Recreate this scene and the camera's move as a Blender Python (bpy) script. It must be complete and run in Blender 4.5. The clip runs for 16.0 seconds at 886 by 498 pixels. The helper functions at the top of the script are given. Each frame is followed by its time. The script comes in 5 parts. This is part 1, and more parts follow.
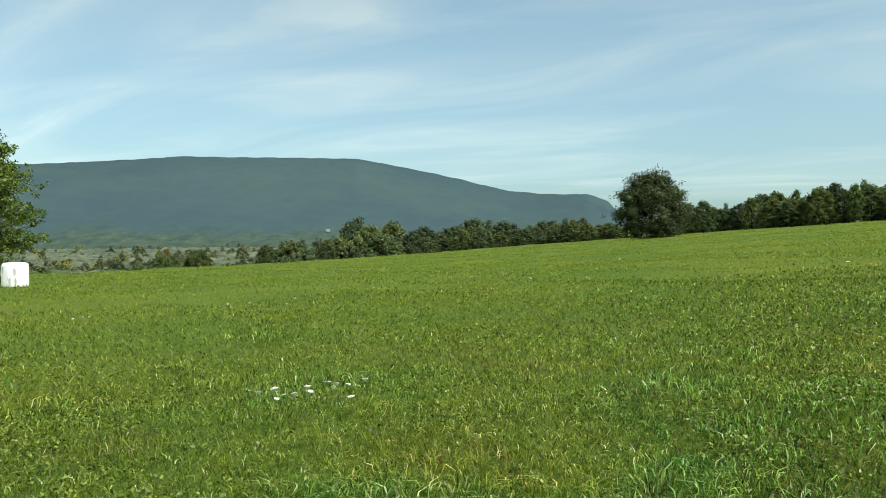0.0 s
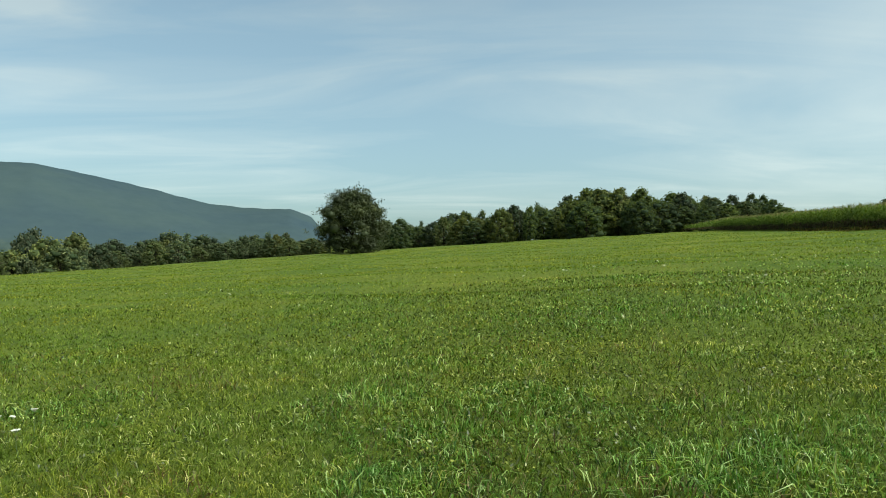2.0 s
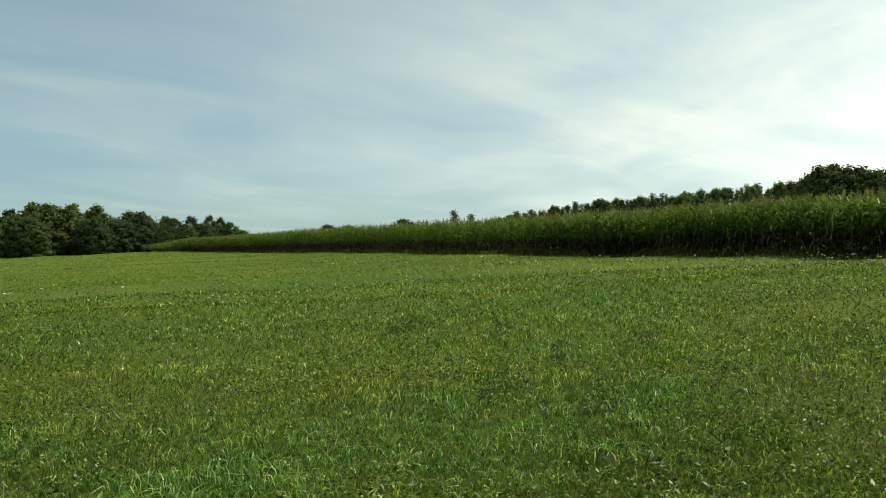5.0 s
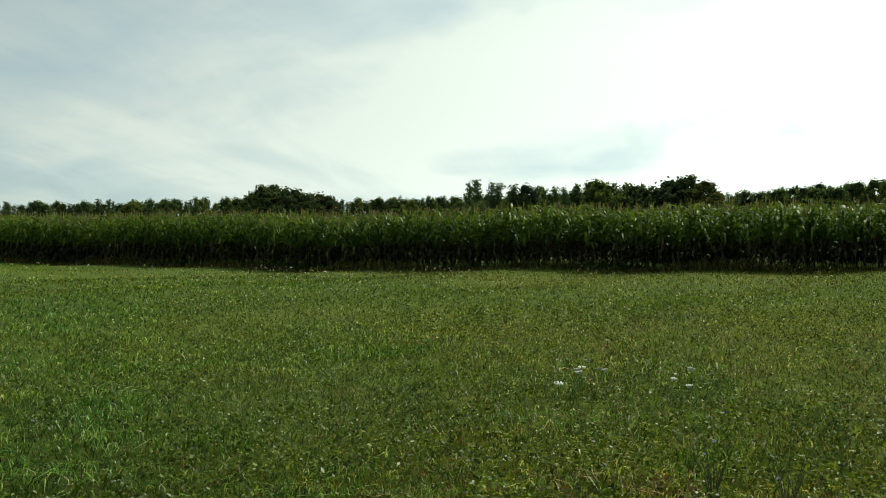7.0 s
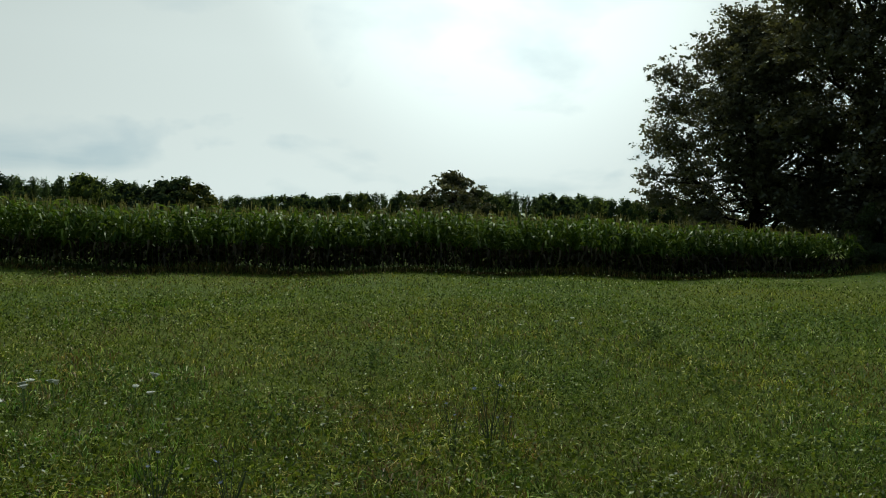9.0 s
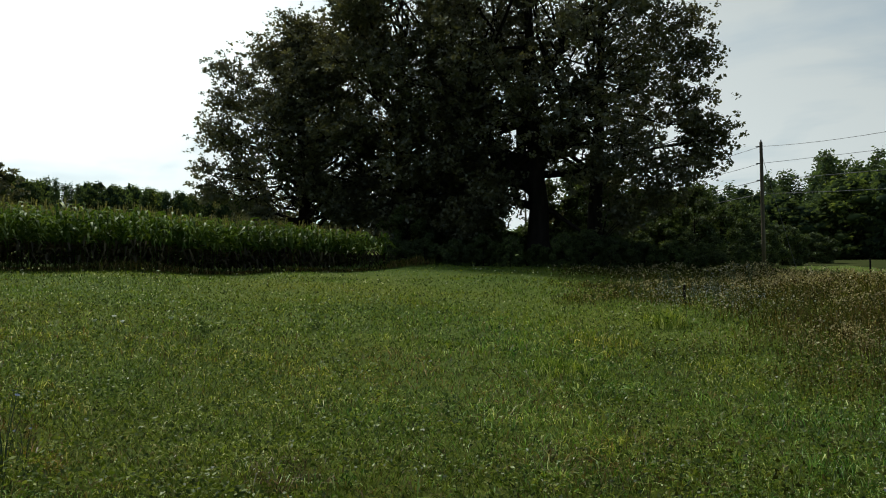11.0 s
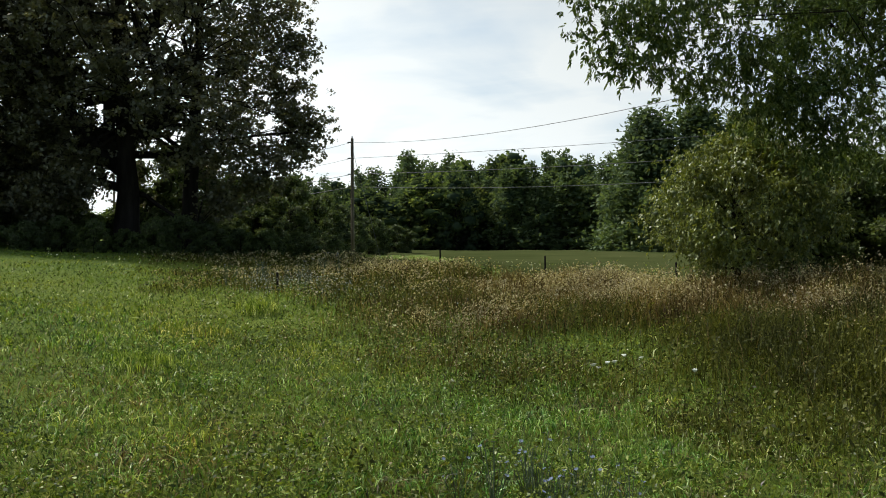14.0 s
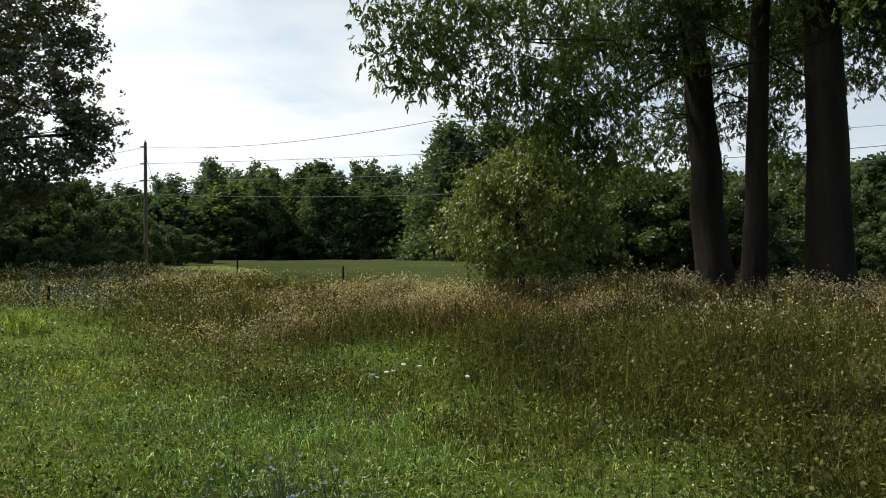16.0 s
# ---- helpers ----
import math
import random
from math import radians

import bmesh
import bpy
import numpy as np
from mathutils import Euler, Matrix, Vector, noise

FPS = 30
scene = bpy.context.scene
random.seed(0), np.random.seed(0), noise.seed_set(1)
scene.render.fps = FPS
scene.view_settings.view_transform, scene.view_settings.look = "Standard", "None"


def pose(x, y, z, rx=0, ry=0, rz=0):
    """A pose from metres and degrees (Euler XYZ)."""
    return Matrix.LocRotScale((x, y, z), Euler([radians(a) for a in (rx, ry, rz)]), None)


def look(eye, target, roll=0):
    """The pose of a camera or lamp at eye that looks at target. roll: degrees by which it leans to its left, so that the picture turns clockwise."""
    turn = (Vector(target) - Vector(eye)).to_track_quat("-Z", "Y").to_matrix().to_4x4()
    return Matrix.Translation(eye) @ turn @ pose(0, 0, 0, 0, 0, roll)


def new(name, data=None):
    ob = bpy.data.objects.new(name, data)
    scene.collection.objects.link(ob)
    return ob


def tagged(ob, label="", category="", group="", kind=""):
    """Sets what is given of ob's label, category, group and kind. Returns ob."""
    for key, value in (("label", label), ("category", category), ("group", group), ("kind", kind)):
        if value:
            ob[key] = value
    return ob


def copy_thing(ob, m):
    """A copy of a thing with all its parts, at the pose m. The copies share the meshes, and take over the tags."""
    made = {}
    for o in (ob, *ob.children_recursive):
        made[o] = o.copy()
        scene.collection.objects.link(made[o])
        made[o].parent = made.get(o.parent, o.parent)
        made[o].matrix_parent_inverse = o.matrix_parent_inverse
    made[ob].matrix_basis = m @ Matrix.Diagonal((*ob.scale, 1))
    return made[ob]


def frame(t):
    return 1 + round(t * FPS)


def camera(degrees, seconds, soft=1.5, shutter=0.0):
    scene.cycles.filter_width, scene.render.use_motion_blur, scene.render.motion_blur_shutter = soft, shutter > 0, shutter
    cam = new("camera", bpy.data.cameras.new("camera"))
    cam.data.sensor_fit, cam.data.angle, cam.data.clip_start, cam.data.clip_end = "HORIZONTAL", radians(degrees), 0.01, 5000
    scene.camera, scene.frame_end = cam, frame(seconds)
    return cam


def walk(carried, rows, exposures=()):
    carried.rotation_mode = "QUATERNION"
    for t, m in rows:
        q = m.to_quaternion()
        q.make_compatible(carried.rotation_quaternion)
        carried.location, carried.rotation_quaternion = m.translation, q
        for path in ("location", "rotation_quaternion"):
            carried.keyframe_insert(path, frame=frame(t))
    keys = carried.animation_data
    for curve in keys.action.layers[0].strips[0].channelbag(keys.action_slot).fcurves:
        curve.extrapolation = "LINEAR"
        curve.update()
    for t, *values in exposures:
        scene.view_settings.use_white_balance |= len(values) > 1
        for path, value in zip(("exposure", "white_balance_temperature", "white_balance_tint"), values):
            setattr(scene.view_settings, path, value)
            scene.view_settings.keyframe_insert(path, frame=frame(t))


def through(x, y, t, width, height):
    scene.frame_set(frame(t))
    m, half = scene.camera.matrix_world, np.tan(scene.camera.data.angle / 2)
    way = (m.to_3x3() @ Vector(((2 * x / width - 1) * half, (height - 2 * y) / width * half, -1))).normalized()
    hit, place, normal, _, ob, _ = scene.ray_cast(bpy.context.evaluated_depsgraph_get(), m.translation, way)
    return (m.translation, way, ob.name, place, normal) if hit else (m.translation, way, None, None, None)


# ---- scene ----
# a hand-held turn, eye 1.6 m over the meadow; the hand swings through about half a metre
cam = camera(57.89, 16.0, soft=1.0)
PATH = [
    (0, pose(0.000, 0.000, 1.600, 89.70, 0.26, 0.03)),
    (0.5, pose(-0.034, -0.004, 1.601, 89.68, 0.05, -4.04)),
    (1, pose(-0.001, -0.021, 1.603, 89.90, 0.26, -8.38)),
    (1.5, pose(0.033, -0.016, 1.606, 90.33, 0.16, -14.11)),
    (2, pose(0.059, -0.011, 1.603, 90.73, 0.04, -20.97)),
    (2.5, pose(0.090, 0.013, 1.605, 91.14, 0.15, -27.51)),
    (3, pose(0.129, 0.020, 1.606, 92.30, 0.21, -34.00)),
    (3.2, pose(0.129, 0.029, 1.606, 92.27, 0.23, -37.12)),
    (5.3, pose(0.064, 0.155, 1.612, 91.78, 0.42, -62.24)),
    (5.5, pose(0.055, 0.172, 1.612, 91.59, 0.35, -65.33)),
    (6, pose(0.028, 0.274, 1.605, 91.83, 0.50, -75.42)),
    (6.5, pose(0.043, 0.315, 1.609, 92.44, 0.34, -84.03)),
    (7, pose(0.071, 0.281, 1.598, 92.62, 0.01, -96.46)),
    (7.5, pose(0.074, 0.133, 1.592, 93.06, -0.20, -107.80)),
    (8, pose(0.103, -0.011, 1.600, 93.06, -0.24, -114.75)),
    (8.5, pose(0.160, -0.014, 1.597, 92.89, -0.28, -124.44)),
    (9, pose(0.192, -0.010, 1.596, 92.75, 0.03, -131.58)),
    (9.5, pose(0.194, -0.015, 1.597, 92.86, 0.20, -138.57)),
    (10, pose(0.198, -0.004, 1.603, 92.95, 0.32, -147.79)),
    (10.2, pose(0.186, -0.009, 1.606, 92.83, 0.56, -151.77)),
    (12.3, pose(-0.048, -0.077, 1.603, 91.66, -0.15, -170.94)),
    (12.5, pose(-0.030, -0.091, 1.603, 91.56, -0.12, -172.34)),
    (13, pose(0.007, -0.132, 1.607, 91.43, 0.20, -177.71)),
    (13.5, pose(0.035, -0.171, 1.603, 91.24, 0.42, -184.61)),
    (14, pose(0.009, -0.211, 1.601, 90.98, 0.44, -190.80)),
    (14.5, pose(-0.070, -0.196, 1.606, 90.71, 0.61, -194.95)),
    (15, pose(-0.164, -0.175, 1.618, 90.82, 0.78, -198.45)),
    (15.5, pose(-0.250, -0.144, 1.625, 91.04, 0.98, -202.01)),
    (16, pose(-0.340, -0.106, 1.621, 91.50, 0.88, -204.29)),
]
EXPOSURES = [(0.0, 0.60, 6500, -1), (1.5, 0.52, 6500, 0), (3.0, 0.34, 6560, 0), (5.5, 0.16, 6680, -3), (7.0, -0.13, 6620, -4), (8.0, -0.47, 6380, -6), (9.0, -0.72, 6190, -1),
             (10.2, -0.78, 6200, 2), (12.3, 0.55, 6220, 9), (13.4, 0.41, 6280, 7), (14.1, 0.32, 6320, 10), (15.0, 0.32, 6300, 11), (16.0, 0.40, 6300, 12)]
walk(cam, PATH, EXPOSURES)

# ---------------------------------------------------------------- light
SUN_BEARING, SUN_HEIGHT = 131.0, 52.0
CLOUD_BEARING = 147.0


def sky_and_sun():
    world = bpy.data.worlds.new("sky")
    scene.world = world
    world.use_nodes = True
    nt = world.node_tree
    nt.nodes.clear()
    out = nt.nodes.new("ShaderNodeOutputWorld")
    bg = nt.nodes.new("ShaderNodeBackground")
    sky = nt.nodes.new("ShaderNodeTexSky")
    sky.sky_type = "NISHITA"
    sky.sun_disc = False
    sky.sun_elevation = radians(SUN_HEIGHT)
    sky.sun_rotation = radians(SUN_BEARING)
    sky.air_density, sky.dust_density, sky.ozone_density = 1.0, 1.4, 0.9
    bg.inputs["Strength"].default_value = 0.10
    # thin streaky cloud, laid out on a flat layer overhead
    co = nt.nodes.new("ShaderNodeTexCoord")
    sep = nt.nodes.new("ShaderNodeSeparateXYZ")
    nt.links.new(co.outputs["Generated"], sep.inputs[0])
    add = nt.nodes.new("ShaderNodeMath")
    add.operation = "ADD"
    add.inputs[1].default_value = 0.16
    mx = nt.nodes.new("ShaderNodeMath")
    mx.operation = "MAXIMUM"
    mx.inputs[1].default_value = 0.0
    nt.links.new(sep.outputs["Z"], mx.inputs[0])
    nt.links.new(mx.outputs[0], add.inputs[0])
    comb = nt.nodes.new("ShaderNodeCombineXYZ")
    for axis in ("X", "Y"):
        div = nt.nodes.new("ShaderNodeMath")
        div.operation = "DIVIDE"
        nt.links.new(sep.outputs[axis], div.inputs[0])
        nt.links.new(add.outputs[0], div.inputs[1])
        nt.links.new(div.outputs[0], comb.inputs[axis])
    mp = nt.nodes.new("ShaderNodeMapping")
    mp.inputs["Scale"].default_value = (0.55, 1.5, 1)
    swing = nt.nodes.new("ShaderNodeVectorRotate")
    swing.rotation_type = "Z_AXIS"
    swing.inputs["Angle"].default_value = radians(24)
    nt.links.new(comb.outputs[0], swing.inputs["Vector"])
    nt.links.new(swing.outputs[0], mp.inputs[0])
    n1 = nt.nodes.new("ShaderNodeTexNoise")
    n1.inputs["Scale"].default_value = 1.1
    n1.inputs["Detail"].default_value = 7
    n1.inputs["Roughness"].default_value = 0.55
    n1.inputs["Distortion"].default_value = 1.1
    nt.links.new(mp.outputs[0], n1.inputs["Vector"])
    ramp = nt.nodes.new("ShaderNodeValToRGB")
    ramp.color_ramp.elements[0].position = 0.42
    ramp.color_ramp.elements[0].color = (0.225, 0.225, 0.225, 1)
    ramp.color_ramp.elements[1].position = 0.74
    ramp.color_ramp.elements[1].color = (0.56, 0.56, 0.56, 1)
    ramp.color_ramp.elements.new(0.57).color = (0.33, 0.33, 0.33, 1)
    nt.links.new(n1.outputs["Fac"], ramp.inputs[0])
    lum = nt.nodes.new("ShaderNodeRGBToBW")
    white = nt.nodes.new("ShaderNodeMixRGB")
    white.blend_type = "MULTIPLY"
    white.inputs[0].default_value = 1.0
    white.inputs[2].default_value = (2.08, 2.17, 2.13, 1)
    nt.links.new(lum.outputs[0], white.inputs[1])
    b, e = radians(138.0), radians(27)
    core = nt.nodes.new("ShaderNodeVectorMath")
    core.operation = "DOT_PRODUCT"
    core.inputs[1].default_value = (math.sin(b) * math.cos(e), math.cos(b) * math.cos(e), math.sin(e))
    nt.links.new(co.outputs["Generated"], core.inputs[0])
    glow = nt.nodes.new("ShaderNodeMapRange")
    glow.interpolation_type = "SMOOTHSTEP"
    for slot, v in zip(("From Min", "From Max", "To Min", "To Max"), (0.93, 1.0, 1.0, 1.5)):
        glow.inputs[slot].default_value = v
    nt.links.new(core.outputs["Value"], glow.inputs["Value"])
    bright = nt.nodes.new("ShaderNodeMixRGB")
    bright.blend_type = "MULTIPLY"
    bright.inputs[0].default_value = 1.0
    nt.links.new(white.outputs[0], bright.inputs[1])
    nt.links.new(glow.outputs[0], bright.inputs[2])
    white = bright
    mix = nt.nodes.new("ShaderNodeMixRGB")
    b, e = radians(CLOUD_BEARING), radians(25)
    dot = nt.nodes.new("ShaderNodeVectorMath")
    dot.operation = "DOT_PRODUCT"
    dot.inputs[1].default_value = (math.sin(b) * math.cos(e), math.cos(b) * math.cos(e), math.sin(e))
    nt.links.new(co.outputs["Generated"], dot.inputs[0])
    veil = nt.nodes.new("ShaderNodeMapRange")
    veil.interpolation_type = "SMOOTHSTEP"
    for slot, v in zip(("From Min", "From Max", "To Min", "To Max"), (-0.50, 0.95, 0.0, 0.85)):
        veil.inputs[slot].default_value = v
    nt.links.new(dot.outputs["Value"], veil.inputs["Value"])
    mottle = nt.nodes.new("ShaderNodeTexNoise")
    mottle.inputs["Scale"].default_value = 1.2
    mottle.inputs["Detail"].default_value = 5
    mottle.inputs["Roughness"].default_value = 0.5
    mottle.inputs["Distortion"].default_value = 0.4
    nt.links.new(comb.outputs[0], mottle.inputs["Vector"])
    gaps = nt.nodes.new("ShaderNodeMapRange")
    for slot, v in zip(("From Min", "From Max", "To Min", "To Max"), (0.36, 0.62, 0.46, 1.15)):
        gaps.inputs[slot].default_value = v
    nt.links.new(mottle.outputs["Fac"], gaps.inputs["Value"])
    torn = nt.nodes.new("ShaderNodeMath")
    torn.operation = "MULTIPLY"
    nt.links.new(veil.outputs[0], torn.inputs[0])
    nt.links.new(gaps.outputs[0], torn.inputs[1])
    haze = nt.nodes.new("ShaderNodeMapRange")
    haze.interpolation_type = "SMOOTHSTEP"
    for slot, v in zip(("From Min", "From Max", "To Min", "To Max"), (0.0, 0.22, 0.0, 0.015)):
        haze.inputs[slot].default_value = v
    nt.links.new(sep.outputs["Z"], haze.inputs["Value"])
    low = nt.nodes.new("ShaderNodeMath")
    low.operation = "ADD"
    nt.links.new(torn.outputs[0], low.inputs[0])
    nt.links.new(haze.outputs[0], low.inputs[1])
    thick = nt.nodes.new("ShaderNodeMath")
    thick.operation = "ADD"
    thick.use_clamp = True
    nt.links.new(low.outputs[0], thick.inputs[0])
    nt.links.new(ramp.outputs[0], thick.inputs[1])
    nt.links.new(thick.outputs[0], mix.inputs[0])
    blue = nt.nodes.new("ShaderNodeMixRGB")
    blue.blend_type = "MULTIPLY"
    blue.inputs[0].default_value = 1.0
    blue.inputs[2].default_value = (0.80, 1.03, 1.04, 1)
    deep = nt.nodes.new("ShaderNodeValToRGB")
    deep.color_ramp.elements[0].color = (0.59, 0.67, 0.79, 1)
    deep.color_ramp.elements[1].position = 0.28
    deep.color_ramp.elements[1].color = (0.94, 0.96, 0.97, 1)
    nt.links.new(sep.outputs["Z"], deep.inputs[0])
    blue2 = nt.nodes.new("ShaderNodeMixRGB")
    blue2.blend_type = "MULTIPLY"
    blue2.inputs[0].default_value = 1.0
    nt.links.new(sky.outputs[0], blue2.inputs[1])
    nt.links.new(deep.outputs[0], blue2.inputs[2])
    nt.links.new(blue2.outputs[0], blue.inputs[1])
    nt.links.new(blue2.outputs[0], lum.inputs[0])
    nt.links.new(blue.outputs[0], mix.inputs[1])
    nt.links.new(white.outputs[0], mix.inputs[2])
    nt.links.new(mix.outputs[0], bg.inputs[0])
    nt.links.new(bg.outputs[0], out.inputs[0])
    lamp = bpy.data.lights.new("sun", "SUN")
    lamp.energy, lamp.angle, lamp.color = 3.5, radians(4.0), (1.0, 0.94, 0.84)
    b, e = radians(SUN_BEARING), radians(SUN_HEIGHT)
    way = Vector((math.sin(b) * math.cos(e), math.cos(b) * math.cos(e), math.sin(e)))
    ob = new("sun", lamp)
    ob.matrix_world = look(way * 100, (0, 0, 0))


sky_and_sun()


# ---------------------------------------------------------------- materials
def nodes_of(name):
    m = bpy.data.materials.new(name)
    m.use_nodes = True
    nt = m.node_tree
    nt.nodes.clear()
    return m, nt, nt.nodes.new("ShaderNodeOutputMaterial")


def noise_node(nt, scale, detail=4, rough=0.55, stretch=None, local=False):
    n = nt.nodes.new("ShaderNodeTexNoise")
    n.inputs["Scale"].default_value = scale
    n.inputs["Detail"].default_value = detail
    n.inputs["Roughness"].default_value = rough
    if local:
        co = nt.nodes.new("ShaderNodeTexCoord").outputs["Object"]
    else:
        co = nt.nodes.new("ShaderNodeNewGeometry").outputs["Position"]
    if stretch:
        mp = nt.nodes.new("ShaderNodeMapping")
        mp.inputs["Scale"].default_value = stretch
        nt.links.new(co, mp.inputs[0])
        co = mp.outputs[0]
    nt.links.new(co, n.inputs["Vector"])
    return n.outputs["Fac"]


def ramp_node(nt, fac, stops):
    r = nt.nodes.new("ShaderNodeValToRGB")
    el = r.color_ramp.elements
    while len(el) < len(stops):
        el.new(0.5)
    for e, (p, c) in zip(el, stops):
        e.position, e.color = p, (*c, 1)
    nt.links.new(fac, r.inputs[0])
    return r.outputs[0]


def mix_node(nt, fac, a, b, blend="MIX"):
    m = nt.nodes.new("ShaderNodeMixRGB")
    m.blend_type = blend
    for slot, v in zip(m.inputs, (fac, a, b)):
        if isinstance(v, (int, float)):
            slot.default_value = v
        elif isinstance(v, tuple):
            slot.default_value = (*v, 1)
        else:
            nt.links.new(v, slot)
    return m.outputs[0]


def leaf_material(name, dark, mid, light, patch=0.25, patch_scale=0.5, through=0.45, gloss=0.10, rough=0.45, tree=0.0):
    """Foliage: colour by leaf and by patch, part of the light shines through it."""
    m, nt, out = nodes_of(name)
    geo = nt.nodes.new("ShaderNodeNewGeometry")
    col = ramp_node(nt, geo.outputs["Random Per Island"], [(0.0, dark), (0.5, mid), (1.0, light)])
    big = ramp_node(nt, noise_node(nt, patch_scale, 4), [(0.3, (1 - patch, 1 - patch, 1 - patch)), (0.7, (1 + patch, 1 + patch * 0.9, 1 - patch * 0.3))])
    col = mix_node(nt, 1.0, col, big, "MULTIPLY")
    if tree:
        each = nt.nodes.new("ShaderNodeObjectInfo")
        col = mix_node(nt, 1.0, col, ramp_node(nt, each.outputs["Random"], [(0.0, (1 - tree, 1 - tree, 1 - tree * 0.4)), (0.6, (1, 1, 1)), (0.9, (1 + tree, 1 + tree * 0.7, 1 - tree * 0.3)), (1.0, (1 + tree * 1.3, 1 + tree * 0.4, 1 - tree * 0.6))]), "MULTIPLY")
    diff = nt.nodes.new("ShaderNodeBsdfDiffuse")
    tran = nt.nodes.new("ShaderNodeBsdfTranslucent")
    glos = nt.nodes.new("ShaderNodeBsdfGlossy")
    glos.inputs["Roughness"].default_value = rough
    glos.inputs["Color"].default_value = (0.9, 0.95, 0.85, 1)
    nt.links.new(col, diff.inputs["Color"])
    warm = mix_node(nt, 1.0, col, (1.25, 1.25, 0.55), "MULTIPLY")
    nt.links.new(warm, tran.inputs["Color"])
    a = nt.nodes.new("ShaderNodeMixShader")
    a.inputs[0].default_value = through
    nt.links.new(diff.outputs[0], a.inputs[1])
    nt.links.new(tran.outputs[0], a.inputs[2])
    b = nt.nodes.new("ShaderNodeMixShader")
    b.inputs[0].default_value = gloss
    nt.links.new(a.outputs[0], b.inputs[1])
    nt.links.new(glos.outputs[0], b.inputs[2])
    nt.links.new(b.outputs[0], out.inputs[0])
    return m


def rough_material(name, stops, scale, roughness=0.9, bump=0.5, bump_scale=None, stretch=None, local=True, dist=0.02, second=None, sheen=0.25):
    """A rough solid: colour from coarse noise, relief from finer noise."""
    m, nt, out = nodes_of(name)
    p = nt.nodes.new("ShaderNodeBsdfPrincipled")
    p.inputs["Roughness"].default_value = roughness
    p.inputs["Specular IOR Level"].default_value = sheen
    col = ramp_node(nt, noise_node(nt, scale, 6, 0.6, stretch, local), stops)
    if second:
        col = mix_node(nt, 1.0, col, ramp_node(nt, noise_node(nt, second, 5, 0.6, None, local), [(0.3, (0.7, 0.7, 0.7)), (0.7, (1.25, 1.25, 1.25))]), "MULTIPLY")
    nt.links.new(col, p.inputs["Base Color"])
    bm_ = nt.nodes.new("ShaderNodeBump")
    bm_.inputs["Strength"].default_value = bump
    bm_.inputs["Distance"].default_value = dist
    nt.links.new(noise_node(nt, bump_scale or scale * 4, 8, 0.65, stretch, local), bm_.inputs["Height"])
    nt.links.new(bm_.outputs[0], p.inputs["Normal"])
    nt.links.new(p.outputs[0], out.inputs[0])
    return m


def grass_material(name, shades):
    """Meadow grass: blade by blade, in tussocks and in wide patches, green to straw."""
    m, nt, out = nodes_of(name)
    geo = nt.nodes.new("ShaderNodeNewGeometry")
    col = ramp_node(nt, geo.outputs["Random Per Island"], shades)
    tuft = ramp_node(nt, noise_node(nt, 2.2, 5, 0.65), [(0.30, (0.52, 0.66, 0.52)), (0.48, (1.0, 1.0, 1.0)), (0.62, (1.12, 1.06, 0.95)), (0.76, (1.40, 1.02, 0.85))])
    wide = ramp_node(nt, noise_node(nt, 0.28, 5, 0.6), [(0.32, (0.74, 0.92, 0.92)), (0.52, (1.0, 1.0, 1.0)), (0.68, (1.28, 1.08, 0.90))])
    col = mix_node(nt, 1.0, mix_node(nt, 1.0, col, tuft, "MULTIPLY"), wide, "MULTIPLY")
    diff = nt.nodes.new("ShaderNodeBsdfDiffuse")
    tran = nt.nodes.new("ShaderNodeBsdfTranslucent")
    glos = nt.nodes.new("ShaderNodeBsdfGlossy")
    glos.inputs["Roughness"].default_value = 0.36
    nt.links.new(col, diff.inputs["Color"])
    nt.links.new(mix_node(nt, 1.0, col, (1.45, 1.4, 0.65), "MULTIPLY"), tran.inputs["Color"])
    a = nt.nodes.new("ShaderNodeMixShader")
    a.inputs[0].default_value = 0.32
    nt.links.new(diff.outputs[0], a.inputs[1])
    nt.links.new(tran.outputs[0], a.inputs[2])
    b = nt.nodes.new("ShaderNodeMixShader")
    b.inputs[0].default_value = 0.016
    nt.links.new(a.outputs[0], b.inputs[1])
    nt.links.new(glos.outputs[0], b.inputs[2])
    nt.links.new(b.outputs[0], out.inputs[0])
    return m


# palest stops paint glints on blades, darkest ones the gaps between them
M_GRASS = grass_material("meadow_grass", [(0.0, (0.028, 0.052, 0.008)), (0.38, (0.112, 0.178, 0.020)), (0.78, (0.290, 0.350, 0.062)), (1.0, (0.66, 0.68, 0.34))])
M_LUSH = grass_material("lush_grass", [(0.0, (0.011, 0.034, 0.007)), (0.42, (0.068, 0.160, 0.020)), (0.80, (0.205, 0.350, 0.074)), (1.0, (0.52, 0.64, 0.30))])
M_STRAW = grass_material("straw_grass", [(0.0, (0.040, 0.028, 0.014)), (0.5, (0.120, 0.094, 0.040)), (0.9, (0.205, 0.168, 0.080)), (1.0, (0.42, 0.37, 0.22))])
# even copy of meadow_grass, dark end lifted: lit tone put into the colour
M_LITGRASS = grass_material("lit_even_grass", [(0.0, (0.070, 0.108, 0.014)), (0.5, (0.144, 0.202, 0.024)), (1.0, (0.240, 0.288, 0.052))])
# darker grass colours: shade between the blades is put into the shoots
M_GAPSHOOT = grass_material("gap_shade_shoots", [(0.0, (0.012, 0.022, 0.003)), (0.55, (0.060, 0.094, 0.012)), (1.0, (0.215, 0.265, 0.042))])
